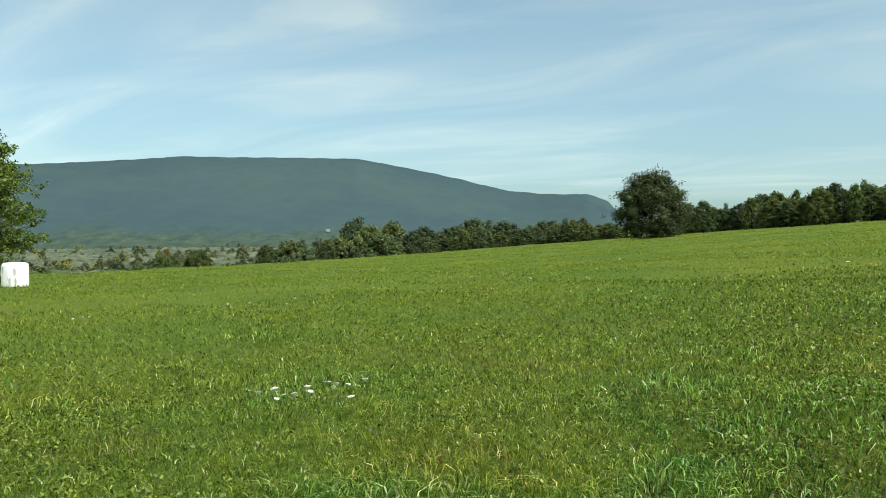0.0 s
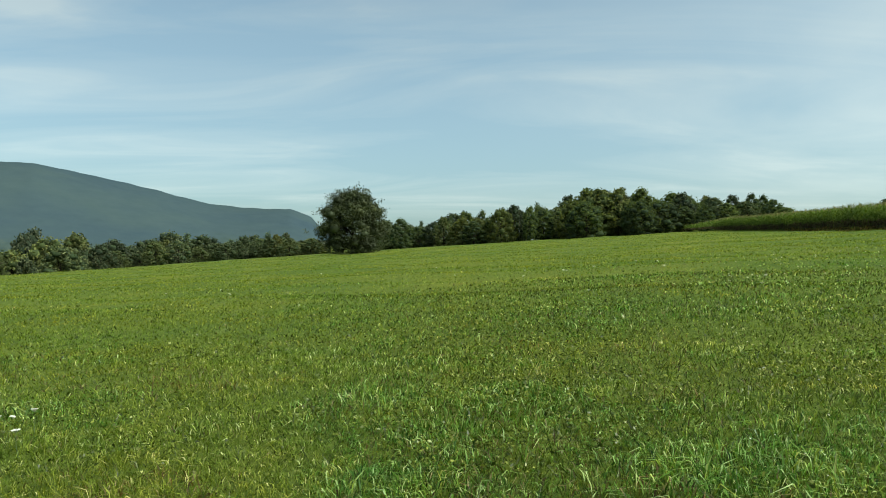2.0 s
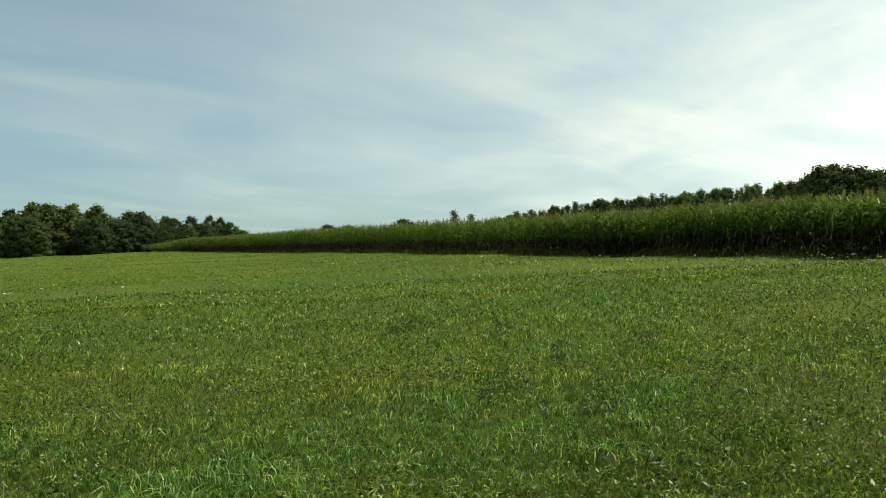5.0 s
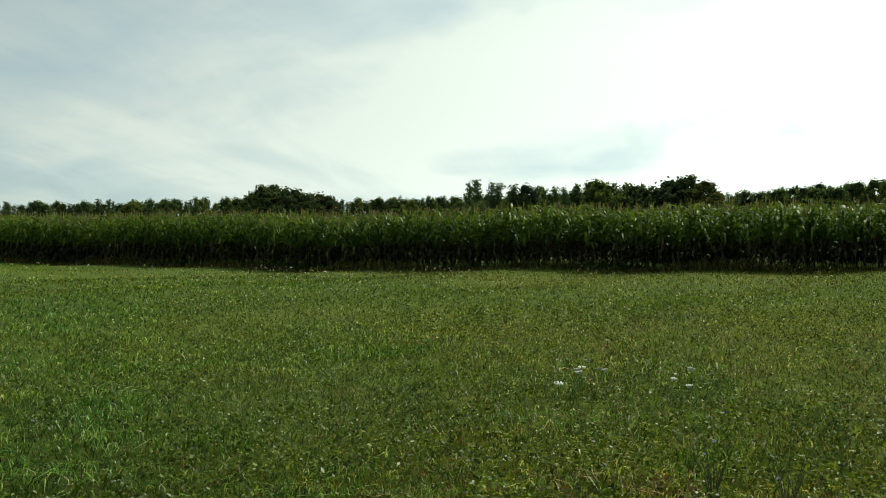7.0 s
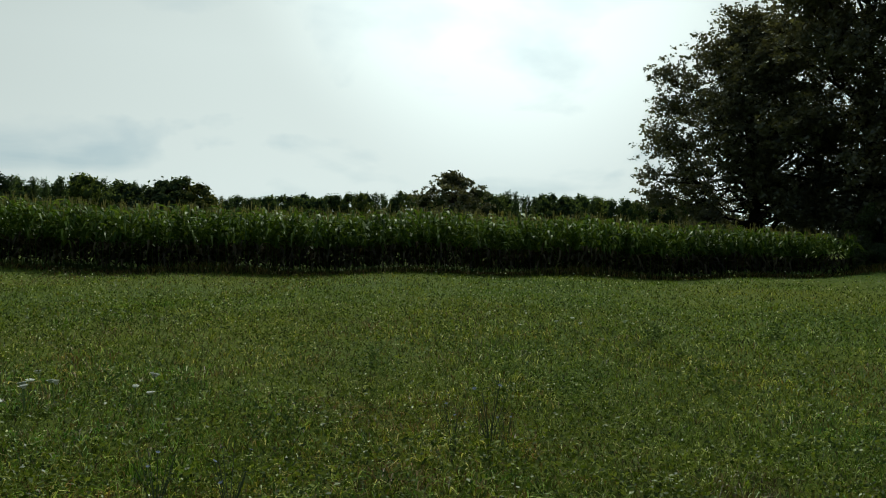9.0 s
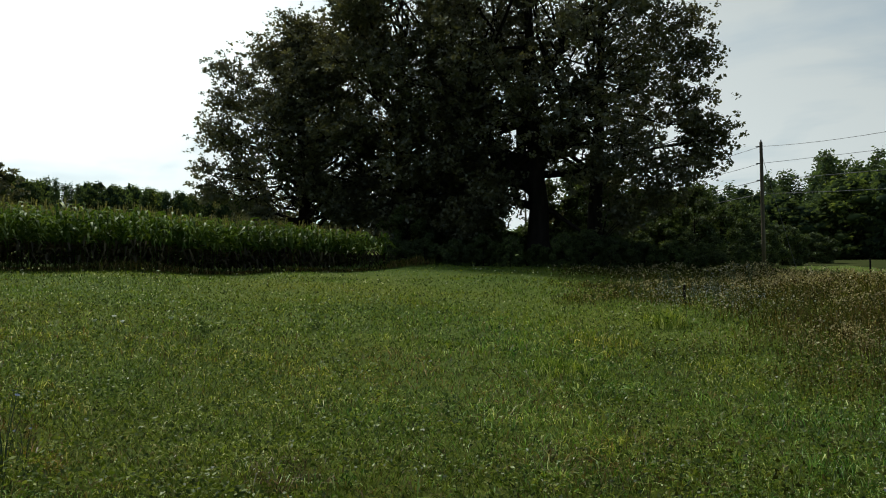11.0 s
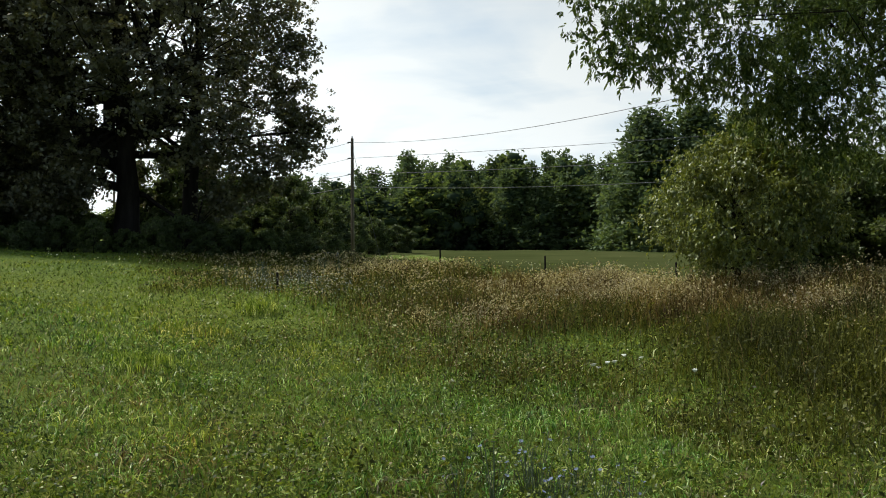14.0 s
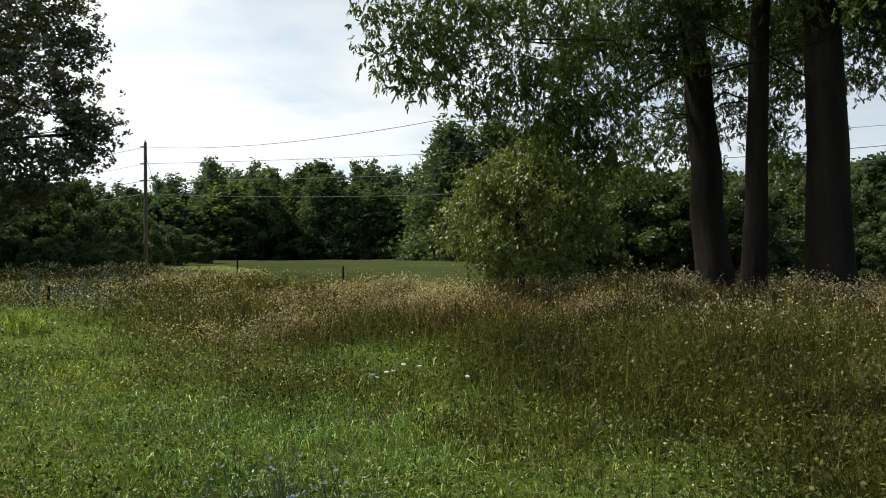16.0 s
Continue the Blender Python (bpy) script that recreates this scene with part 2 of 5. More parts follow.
# near-white specks: clover blossoms, and sunlit sparkle painted as colour
M_SPECK = leaf_material("blossom_and_glint", (0.55, 0.56, 0.48), (0.68, 0.69, 0.64), (0.80, 0.80, 0.80), 0.1, 1.0, 0.45, 0.0)
M_ASTER = leaf_material("aster_petals", (0.24, 0.27, 0.34), (0.36, 0.39, 0.46), (0.52, 0.54, 0.60), 0.1, 1.0, 0.3, 0.0)
M_DRY = leaf_material("dry_grass", (0.046, 0.034, 0.020), (0.140, 0.100, 0.060), (0.28, 0.215, 0.135), 0.5, 0.9, 0.25, 0.0)
M_SEED = leaf_material("seed_head", (0.22, 0.175, 0.125), (0.39, 0.33, 0.24), (0.63, 0.56, 0.44), 0.35, 0.7, 0.2, 0.0)
M_WEED = leaf_material("weed_leaf", (0.020, 0.024, 0.006), (0.060, 0.068, 0.016), (0.160, 0.165, 0.055), 0.45, 1.0, 0.25, 0.01)
M_CLOVER = leaf_material("clover_leaf", (0.022, 0.038, 0.006), (0.084, 0.122, 0.018), (0.245, 0.285, 0.076), 0.35, 0.8, 0.30, 0.024, 0.40)
M_RANK = leaf_material("rank_weed_leaf", (0.024, 0.046, 0.009), (0.066, 0.112, 0.022), (0.180, 0.245, 0.075), 0.3, 1.5, 0.25, 0.03, 0.45)
M_CORN = leaf_material("corn_leaf", (0.042, 0.080, 0.015), (0.078, 0.132, 0.027), (0.150, 0.205, 0.052), 0.25, 0.4, 0.36, 0.016, 0.36)
# brown low leaves, darkened to carry the shade low in the maize
M_LOWSHADE = leaf_material("shaded_withered_corn_leaf", (0.040, 0.036, 0.030), (0.066, 0.058, 0.046), (0.120, 0.100, 0.072), 0.3, 0.4, 0.14, 0.0)
M_TASSEL = leaf_material("corn_tassel", (0.12, 0.11, 0.045), (0.19, 0.17, 0.07), (0.27, 0.24, 0.11), 0.1, 0.4, 0.3, 0.05)
M_OAK = leaf_material("oak_leaf", (0.068, 0.066, 0.046), (0.098, 0.094, 0.064), (0.145, 0.135, 0.090), 0.3, 0.5, 0.36, 0.06, 0.5)
M_LONE = leaf_material("dark_oak_leaf", (0.028, 0.040, 0.022), (0.044, 0.060, 0.032), (0.076, 0.092, 0.046), 0.3, 0.3, 0.16, 0.02, 0.5)
M_MAPLE = leaf_material("box_elder_leaf", (0.034, 0.056, 0.017), (0.062, 0.095, 0.029), (0.118, 0.152, 0.050), 0.35, 0.6, 0.34, 0.02, 0.45)
M_EDGE = leaf_material("edge_tree_leaf", (0.046, 0.078, 0.016), (0.086, 0.130, 0.026), (0.160, 0.205, 0.046), 0.3, 0.6, 0.34, 0.03, 0.45)
# woodland and pine tones lifted and blued: distance haze put into the colour
M_FAR = leaf_material("woodland_leaf", (0.062, 0.088, 0.058), (0.090, 0.117, 0.074), (0.132, 0.152, 0.096), 0.35, 0.06, 0.18, 0.0, tree=0.32)
M_WOODS = leaf_material("dark_woodland_leaf", (0.058, 0.088, 0.054), (0.086, 0.122, 0.070), (0.125, 0.160, 0.086), 0.35, 0.06, 0.50, 0.0, tree=0.25)
M_PINE = leaf_material("pine_needle", (0.054, 0.082, 0.054), (0.082, 0.118, 0.074), (0.118, 0.156, 0.092), 0.25, 0.1, 0.40, 0.01)
M_SHRUB = leaf_material("hedge_leaf", (0.042, 0.062, 0.028), (0.070, 0.098, 0.040), (0.120, 0.152, 0.062), 0.35, 0.4, 0.26, 0.03)
# dark leaf colour for crown cores: the shade inside is painted in
M_INNERSHADE = leaf_material("shaded_inner_foliage", (0.044, 0.050, 0.030), (0.052, 0.060, 0.036), (0.062, 0.070, 0.042), 0.3, 1.5, 0.1, 0.0)
# woodland leaf colour darkened for the cores, as painted shade
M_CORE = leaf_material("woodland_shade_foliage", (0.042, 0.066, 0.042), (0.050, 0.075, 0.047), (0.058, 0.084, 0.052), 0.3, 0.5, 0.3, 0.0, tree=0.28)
# lighter copy of box_elder_leaf: sun on the bush put into its colour
M_BUSH = leaf_material("sunlit_box_elder_leaf", (0.060, 0.082, 0.016), (0.128, 0.152, 0.030), (0.240, 0.260, 0.060), 0.3, 0.8, 0.34, 0.06, 0.45)
# olive leaf paled towards grey: valley haze painted into the scrub
M_SCRUB = leaf_material("hazed_scrub_leaf", (0.085, 0.105, 0.062), (0.125, 0.142, 0.086), (0.175, 0.180, 0.115), 0.3, 0.02, 0.12, 0.0, tree=0.4)
# grey-green canopy with the valley's haze in its base colour
M_VALLEY = rough_material("hazy_valley_canopy", [(0.34, (0.040, 0.060, 0.040)), (0.50, (0.092, 0.116, 0.075)), (0.66, (0.160, 0.170, 0.110))], 0.035, 1.0, 1.0, 0.5, None, False, 3.0, 0.006)
M_BARK = rough_material("bark", [(0.3, (0.012, 0.010, 0.008)), (0.7, (0.034, 0.028, 0.023))], 3.0, 0.95, 0.9, 10, (1, 1, 0.18), True, 0.05, sheen=0.05)
M_WOOD = rough_material("weathered_pole", [(0.3, (0.10, 0.075, 0.055)), (0.7, (0.20, 0.16, 0.12))], 4.0, 0.9, 0.5, 30, (1, 1, 0.06), True, 0.01)
M_STEM = rough_material("stem", [(0.3, (0.08, 0.13, 0.04)), (0.7, (0.14, 0.2, 0.07))], 6, 0.7, 0.1)
M_WHITE = rough_material("white_petals", [(0.3, (0.58, 0.60, 0.50)), (0.7, (0.74, 0.75, 0.66))], 30, 0.8, 0.6, 200, None, True, 0.004)
M_TWIG = rough_material("wiry_grey_green_stem", [(0.3, (0.050, 0.070, 0.035)), (0.7, (0.090, 0.115, 0.060))], 6, 0.8, 0.1)
M_BLUE = rough_material("pale_blue_petals", [(0.3, (0.10, 0.125, 0.19)), (0.7, (0.17, 0.20, 0.28))], 30, 0.8, 0.2)
M_WRAP = rough_material("white_bale_wrap", [(0.3, (0.74, 0.75, 0.76)), (0.7, (0.84, 0.85, 0.86))], 3.0, 0.5, 0.8, 9, (1, 1, 2.5), True, 0.04)
M_TEAR = rough_material("grey_wrap_stain", [(0.3, (0.3, 0.31, 0.3)), (0.7, (0.5, 0.52, 0.52))], 5, 0.6, 0.3)
M_WIRE = rough_material("cable", [(0.3, (0.10, 0.10, 0.10)), (0.7, (0.2, 0.2, 0.2))], 5, 0.5, 0.1)
M_CERAMIC = rough_material("grey_porcelain", [(0.3, (0.4, 0.4, 0.42)), (0.7, (0.5, 0.5, 0.52))], 5, 0.25, 0.05)
M_BARN = rough_material("pale_barn_wall", [(0.3, (0.18, 0.19, 0.19)), (0.7, (0.24, 0.25, 0.25))], 0.5, 0.8, 0.1)
M_ROOF = rough_material("grey_barn_roof", [(0.3, (0.17, 0.17, 0.18)), (0.7, (0.23, 0.23, 0.24))], 0.5, 0.6, 0.1)


def ground_material():
    """Meadow soil and sward: greens in patches, straw-coloured flecks, a mown field to the south."""
    m, nt, out = nodes_of("meadow_ground")
    p = nt.nodes.new("ShaderNodeBsdfPrincipled")
    p.inputs["Roughness"].default_value = 0.95
    p.inputs["Specular IOR Level"].default_value = 0.1
    fine = ramp_node(nt, noise_node(nt, 9.0, 8, 0.7), [(0.34, (0.036, 0.055, 0.008)), (0.50, (0.084, 0.124, 0.016)), (0.66, (0.138, 0.166, 0.032))])
    big = ramp_node(nt, noise_node(nt, 0.11, 5, 0.6), [(0.32, (0.72, 0.85, 0.8)), (0.5, (1, 1, 1)), (0.66, (1.35, 1.15, 0.95))])
    col = mix_node(nt, 1.0, fine, big, "MULTIPLY")
    nt.links.new(col, p.inputs["Base Color"])
    b = nt.nodes.new("ShaderNodeBump")
    b.inputs["Strength"].default_value = 1.0
    b.inputs["Distance"].default_value = 0.08
    nt.links.new(noise_node(nt, 5.0, 8, 0.7), b.inputs["Height"])
    nt.links.new(b.outputs[0], p.inputs["Normal"])
    nt.links.new(p.outputs[0], out.inputs[0])
    return m


def mountain_material():
    m, nt, out = nodes_of("hazy_wooded_mountain")
    p = nt.nodes.new("ShaderNodeBsdfPrincipled")
    p.inputs["Roughness"].default_value = 1.0
    p.inputs["Specular IOR Level"].default_value = 0.0
    # forest colour shifted to blue-grey: the haze of distance is painted in
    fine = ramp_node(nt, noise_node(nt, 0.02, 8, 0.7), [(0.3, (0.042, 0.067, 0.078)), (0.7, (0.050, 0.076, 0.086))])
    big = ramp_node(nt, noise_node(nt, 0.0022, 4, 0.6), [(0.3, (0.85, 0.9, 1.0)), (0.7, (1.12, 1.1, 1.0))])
    # foot of the slope: field and wood patches, toned olive for valley haze
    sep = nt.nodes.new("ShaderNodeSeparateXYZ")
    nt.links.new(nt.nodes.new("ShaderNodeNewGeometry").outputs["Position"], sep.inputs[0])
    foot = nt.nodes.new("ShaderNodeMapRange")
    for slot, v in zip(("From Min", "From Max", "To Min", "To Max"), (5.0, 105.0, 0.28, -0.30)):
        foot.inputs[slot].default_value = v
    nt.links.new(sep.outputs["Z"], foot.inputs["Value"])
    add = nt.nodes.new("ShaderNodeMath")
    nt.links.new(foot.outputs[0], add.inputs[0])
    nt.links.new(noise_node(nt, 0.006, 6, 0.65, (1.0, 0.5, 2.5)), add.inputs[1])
    foot_haze = ramp_node(nt, add.outputs[0], [(0.45, (0, 0, 0)), (0.70, (1, 1, 1))])
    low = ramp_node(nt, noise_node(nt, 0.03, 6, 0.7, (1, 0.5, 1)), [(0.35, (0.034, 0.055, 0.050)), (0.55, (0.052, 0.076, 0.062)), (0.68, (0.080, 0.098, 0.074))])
    nt.links.new(mix_node(nt, foot_haze, mix_node(nt, 1.0, fine, big, "MULTIPLY"), low), p.inputs["Base Color"])
    b = nt.nodes.new("ShaderNodeBump")
    b.inputs["Strength"].default_value = 0.12
    b.inputs["Distance"].default_value = 8.0
    nt.links.new(noise_node(nt, 0.03, 8, 0.7), b.inputs["Height"])
    nt.links.new(b.outputs[0], p.inputs["Normal"])
    nt.links.new(p.outputs[0], out.inputs[0])
    return m


M_GROUND = ground_material()
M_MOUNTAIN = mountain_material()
M_MOWN = rough_material("mown_field", [(0.3, (0.034, 0.045, 0.014)), (0.7, (0.062, 0.069, 0.026))], 0.15, 0.95, 0.6, 6, None, False, 0.05, sheen=0.0)


# ---------------------------------------------------------------- mesh helpers
def raw_mesh(name, verts, faces, mats, index=None, smooth=False):
    """A mesh from arrays: faces is an (n, 3) or (n, 4) array, or a list of both."""
    me = bpy.data.meshes.new(name)
    verts = np.asarray(verts, dtype=np.float32).reshape(-1, 3)
    blocks = faces if isinstance(faces, list) else [faces]
    blocks = [np.asarray(f, dtype=np.int32) for f in blocks if len(f)]
    me.vertices.add(len(verts))
    me.vertices.foreach_set("co", verts.ravel())
    loops = np.concatenate([f.ravel() for f in blocks])
    sizes = np.concatenate([np.full(len(f), f.shape[1], dtype=np.int32) for f in blocks])
    starts = np.concatenate([[0], np.cumsum(sizes)[:-1]]).astype(np.int32)
    me.loops.add(len(loops))
    me.loops.foreach_set("vertex_index", loops)
    me.polygons.add(len(sizes))
    me.polygons.foreach_set("loop_start", starts)
    me.polygons.foreach_set("loop_total", sizes)
    if index is not None:
        me.polygons.foreach_set("material_index", np.asarray(index, dtype=np.int32))
    if smooth:
        me.polygons.foreach_set("use_smooth", np.ones(len(sizes), dtype=bool))
    for m in mats:
        me.materials.append(m)
    me.update(calc_edges=True)
    me.validate()
    return me


def part_mesh(name, me, parent, label=""):
    ob = new(name, me)
    ob.parent = parent
    return tagged(ob, label)


def part(name, bm, material, parent, label=""):
    me = bpy.data.meshes.new(name)
    bm.to_mesh(me)
    bm.free()
    me.materials.append(material)
    return part_mesh(name, me, parent, label)


def spot(bearing, r):
    """A place by compass bearing (clockwise from +y) and distance."""
    b = radians(bearing)
    return r * math.sin(b), r * math.cos(b)


def sstep(a, b, x):
    t = np.clip((x - a) / (b - a), 0, 1)
    return t * t * (3 - 2 * t)


def ground_height(x, y):
    """The lie of the land: it climbs to the east, gently to the south, and falls off a brow in the north."""
    x, y = np.asarray(x, float), np.asarray(y, float)
    east = np.where(x > 0, 34 * np.tanh(x / 500), 0.9 * np.tanh(x / 28) * (1 - 0.75 * sstep(2, -14, y)))
    south = 0.033 * (np.sqrt(y * y + 64) - y - 8) / 2 * 1.0
    south = 4 * np.tanh(south / 4)
    brow = 62 + 152 * sstep(-42, 14, x)
    u = np.maximum(y - brow, 0)
    fall = 0.10 * (np.sqrt(u * u + 1600) - 40)
    fall = 30 * np.tanh(fall / 30) * (1 - 0.8 * sstep(40, 170, x))
    bank = 0.48 * sstep(8, 18, -0.75 * x - 0.66 * y) * sstep(4, -10, y)
    valley = 26 * sstep(700, 2600, y)
    lumps = 0.10 * np.sin(x * 0.31 + 1.3) * np.sin(y * 0.27 + 0.4) + 0.05 * np.sin(x * 0.83 + y * 0.6)
    near = np.clip(np.hypot(x, y) / 12, 0, 1)
    return east + south + bank + valley - fall + lumps * near


def gz(x, y):
    return float(ground_height(x, y))


# ---------------------------------------------------------------- ground and distance
def build_ground():
    rings = np.concatenate([[0], np.geomspace(1.0, 4900, 150)])
    n = 360
    ang = np.linspace(0, 2 * np.pi, n, endpoint=False)
    R, A = np.meshgrid(rings[1:], ang, indexing="ij")
    X, Y = R * np.sin(A), R * np.cos(A)
    V = np.stack([X, Y, ground_height(X, Y)], -1).reshape(-1, 3)
    V = np.vstack([[0, 0, gz(0, 0)], V])
    m = len(rings) - 1
    i, j = np.meshgrid(np.arange(m - 1), np.arange(n), indexing="ij")
    a = 1 + i * n + j
    b = 1 + i * n + (j + 1) % n
    quads = np.stack([a, b, b + n, a + n], -1).reshape(-1, 4)
    k = np.arange(n)
    tris = np.stack([np.zeros(n, int), 1 + (k + 1) % n, 1 + k], -1)
    me = raw_mesh("ground", V, [quads, tris], [M_GROUND], smooth=True)
    tagged(new("ground", me), "sloping green hay meadow ground with uneven sward", "ground", kind="structure")


build_ground()


def build_mountain():
    """A long wooded ridge that falls to the north-east in steps."""
    bearings = [-75, -45, -27, -17.7, -12, -6.2, -3, 0.6, 4.7, 7, 10.2, 11.6, 13.2, 16]
    rise = [4.0, 4.6, 5.2, 6.05, 6.1, 6.1, 5.5, 4.8, 3.8, 3.55, 3.5, 3.0, 1.2, 0.0]
    B = np.linspace(-75, 16, 420)
    H = np.interp(B, bearings, rise)
    R = np.linspace(1900, 4600, 110)
    BB, RR = np.meshgrid(np.radians(B), R, indexing="ij")
    X, Y = RR * np.sin(BB), RR * np.cos(BB)
    top = 3500 * np.tan(np.radians(H))[:, None] + 12
    up = sstep(1900, 3500, RR) ** 1.15 * (1 - 0.35 * sstep(3600, 4600, RR))
    Z = np.empty_like(X)
    for i in range(X.shape[0]):
        for j in range(X.shape[1]):
            q = Vector((X[i, j] / 420, Y[i, j] / 420, 0.3))
            s = Vector((X[i, j] / 60, Y[i, j] / 60, 4.3))
            Z[i, j] = noise.fractal(q, 0.9, 2.1, 5) * 13 * up[i, j] * (1 - up[i, j] * 0.75) + noise.noise(s) * 4 * up[i, j]
    Z += -14 + top * up
    V = np.stack([X, Y, Z], -1).reshape(-1, 3)
    ni, nj = X.shape
    i, j = np.meshgrid(np.arange(ni - 1), np.arange(nj - 1), indexing="ij")
    a = i * nj + j
    quads = np.stack([a, a + nj, a + nj + 1, a + 1], -1).reshape(-1, 4)[:, ::-1]
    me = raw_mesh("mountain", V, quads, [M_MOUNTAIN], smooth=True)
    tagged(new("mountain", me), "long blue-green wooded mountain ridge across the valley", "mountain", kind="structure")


build_mountain()


# ---------------------------------------------------------------- plants in bulk
def unit(v):
    return v / np.maximum(np.linalg.norm(v, axis=-1, keepdims=True), 1e-9)


def leaf_quads(rng, centre, size, flat=0.0, long=1.6, droop=0.0):
    """Diamond leaves round the centres, each folded a little along its middle; flat pulls them level."""
    n = len(centre)
    way = rng.normal(size=(n, 3))
    way[:, 2] = way[:, 2] * (1 - flat) - droop
    way = unit(way)
    side = unit(np.cross(way, rng.normal(size=(n, 3)) + np.array([0, 0, 2.0 * flat])))
    up = np.cross(side, way)
    s = (size * rng.uniform(0.65, 1.3, n))[:, None]
    a = centre - way * s * long * 0.5
    c = centre + way * s * long * 0.5
    mid = centre - way * s * long * 0.06
    b = mid + side * s * 0.5 + up * s * 0.14
    d = mid - side * s * 0.5 + up * s * 0.14
    V = np.stack([a, b, c, d], 1).reshape(-1, 3)
    F = np.arange(4 * n).reshape(-1, 4)
    return V, F


def leaf_along(rng, base, way, size, long):
    """Lance-shaped leaves that start at base and point along way."""
    n = len(base)
    way = unit(way)
    side = unit(np.cross(way, rng.normal(size=(n, 3))))
    up = np.cross(side, way)
    s = size[:, None]
    mid = base + way * s * long * 0.42
    V = np.stack([base, mid + side * s * 0.5 + up * s * 0.12, base + way * s * long, mid - side * s * 0.5 + up * s * 0.12], 1)
    return V.reshape(-1, 3), np.arange(4 * n).reshape(-1, 4)


def sprays(rng, tips, leaflets, size, long):
    """Compound leaves: a hanging rib at each tip with leaflets on both sides and one at its end."""
    n = len(tips)
    rib = rng.normal(size=(n, 3)) * 0.55
    rib[:, 2] -= 0.75
    rib = unit(rib)
    side = unit(np.cross(rib, rng.normal(size=(n, 3))))
    reach = size * long * rng.uniform(1.0, 1.7, n)
    base, way = [], []
    for k in range(leaflets):
        at = (k // 2 + 0.5) / (leaflets / 2)
        base.append(tips + rib * (reach * at)[:, None])
        turn = 0.0 if k == leaflets - 1 else (0.85 if k % 2 else -0.85)
        way.append(rib + side * turn + np.array([0, 0, -0.35]) + rng.normal(size=(n, 3)) * 0.18)
    base, way = np.concatenate(base), np.concatenate(way)
    return leaf_along(rng, base, way, size * rng.uniform(0.7, 1.25, len(base)), long)


def tube(points, radii, sides=6):
    """Vertices and faces of a tapered tube along points."""
    pts = np.asarray(points, float)
    k = len(pts)
    t = unit(np.gradient(pts, axis=0))
    ref = np.where(np.abs(t[:, 2:3]) > 0.9, [[1.0, 0, 0]], [[0, 0, 1.0]])
    u = unit(np.cross(t, ref))
    w = np.cross(t, u)
    a = np.linspace(0, 2 * np.pi, sides, endpoint=False)
    ring = np.cos(a)[None, :, None] * u[:, None] + np.sin(a)[None, :, None] * w[:, None]
    V = (pts[:, None] + ring * np.asarray(radii)[:, None, None]).reshape(-1, 3)
    i, j = np.meshgrid(np.arange(k - 1), np.arange(sides), indexing="ij")
    p = i * sides + j
    q = i * sides + (j + 1) % sides
    F = np.stack([p, q, q + sides, p + sides], -1).reshape(-1, 4)
    return V, F


def gather(pieces):
    V, F, off = [], [], 0
    for v, f in pieces:
        V.append(v)
        F.append(f + off)
        off += len(v)
    return np.concatenate(V), np.concatenate(F)


def bend(p0, p1, sag, k, rng, wobble):
    s = np.linspace(0, 1, k)[:, None]
    p0, p1 = np.asarray(p0, float), np.asarray(p1, float)
    pts = p0 + (p1 - p0) * s
    pts[:, 2] += sag * np.sin(np.pi * s[:, 0])
    w = rng.normal(size=(k, 3)) * wobble
    w[0] = w[-1] = 0
    return pts + w


GOLD = 1.618034
ICO = unit(np.array([(-1, GOLD, 0), (1, GOLD, 0), (-1, -GOLD, 0), (1, -GOLD, 0), (0, -1, GOLD), (0, 1, GOLD), (0, -1, -GOLD), (0, 1, -GOLD), (GOLD, 0, -1), (GOLD, 0, 1), (-GOLD, 0, -1), (-GOLD, 0, 1)], float))
ICO_FACES = np.array([(0, 11, 5), (0, 5, 1), (0, 1, 7), (0, 7, 10), (0, 10, 11), (1, 5, 9), (5, 11, 4), (11, 10, 2), (10, 7, 6), (7, 1, 8),
                      (3, 9, 4), (3, 4, 2), (3, 2, 6), (3, 6, 8), (3, 8, 9), (4, 9, 5), (2, 4, 11), (6, 2, 10), (8, 6, 7), (9, 8, 1)])


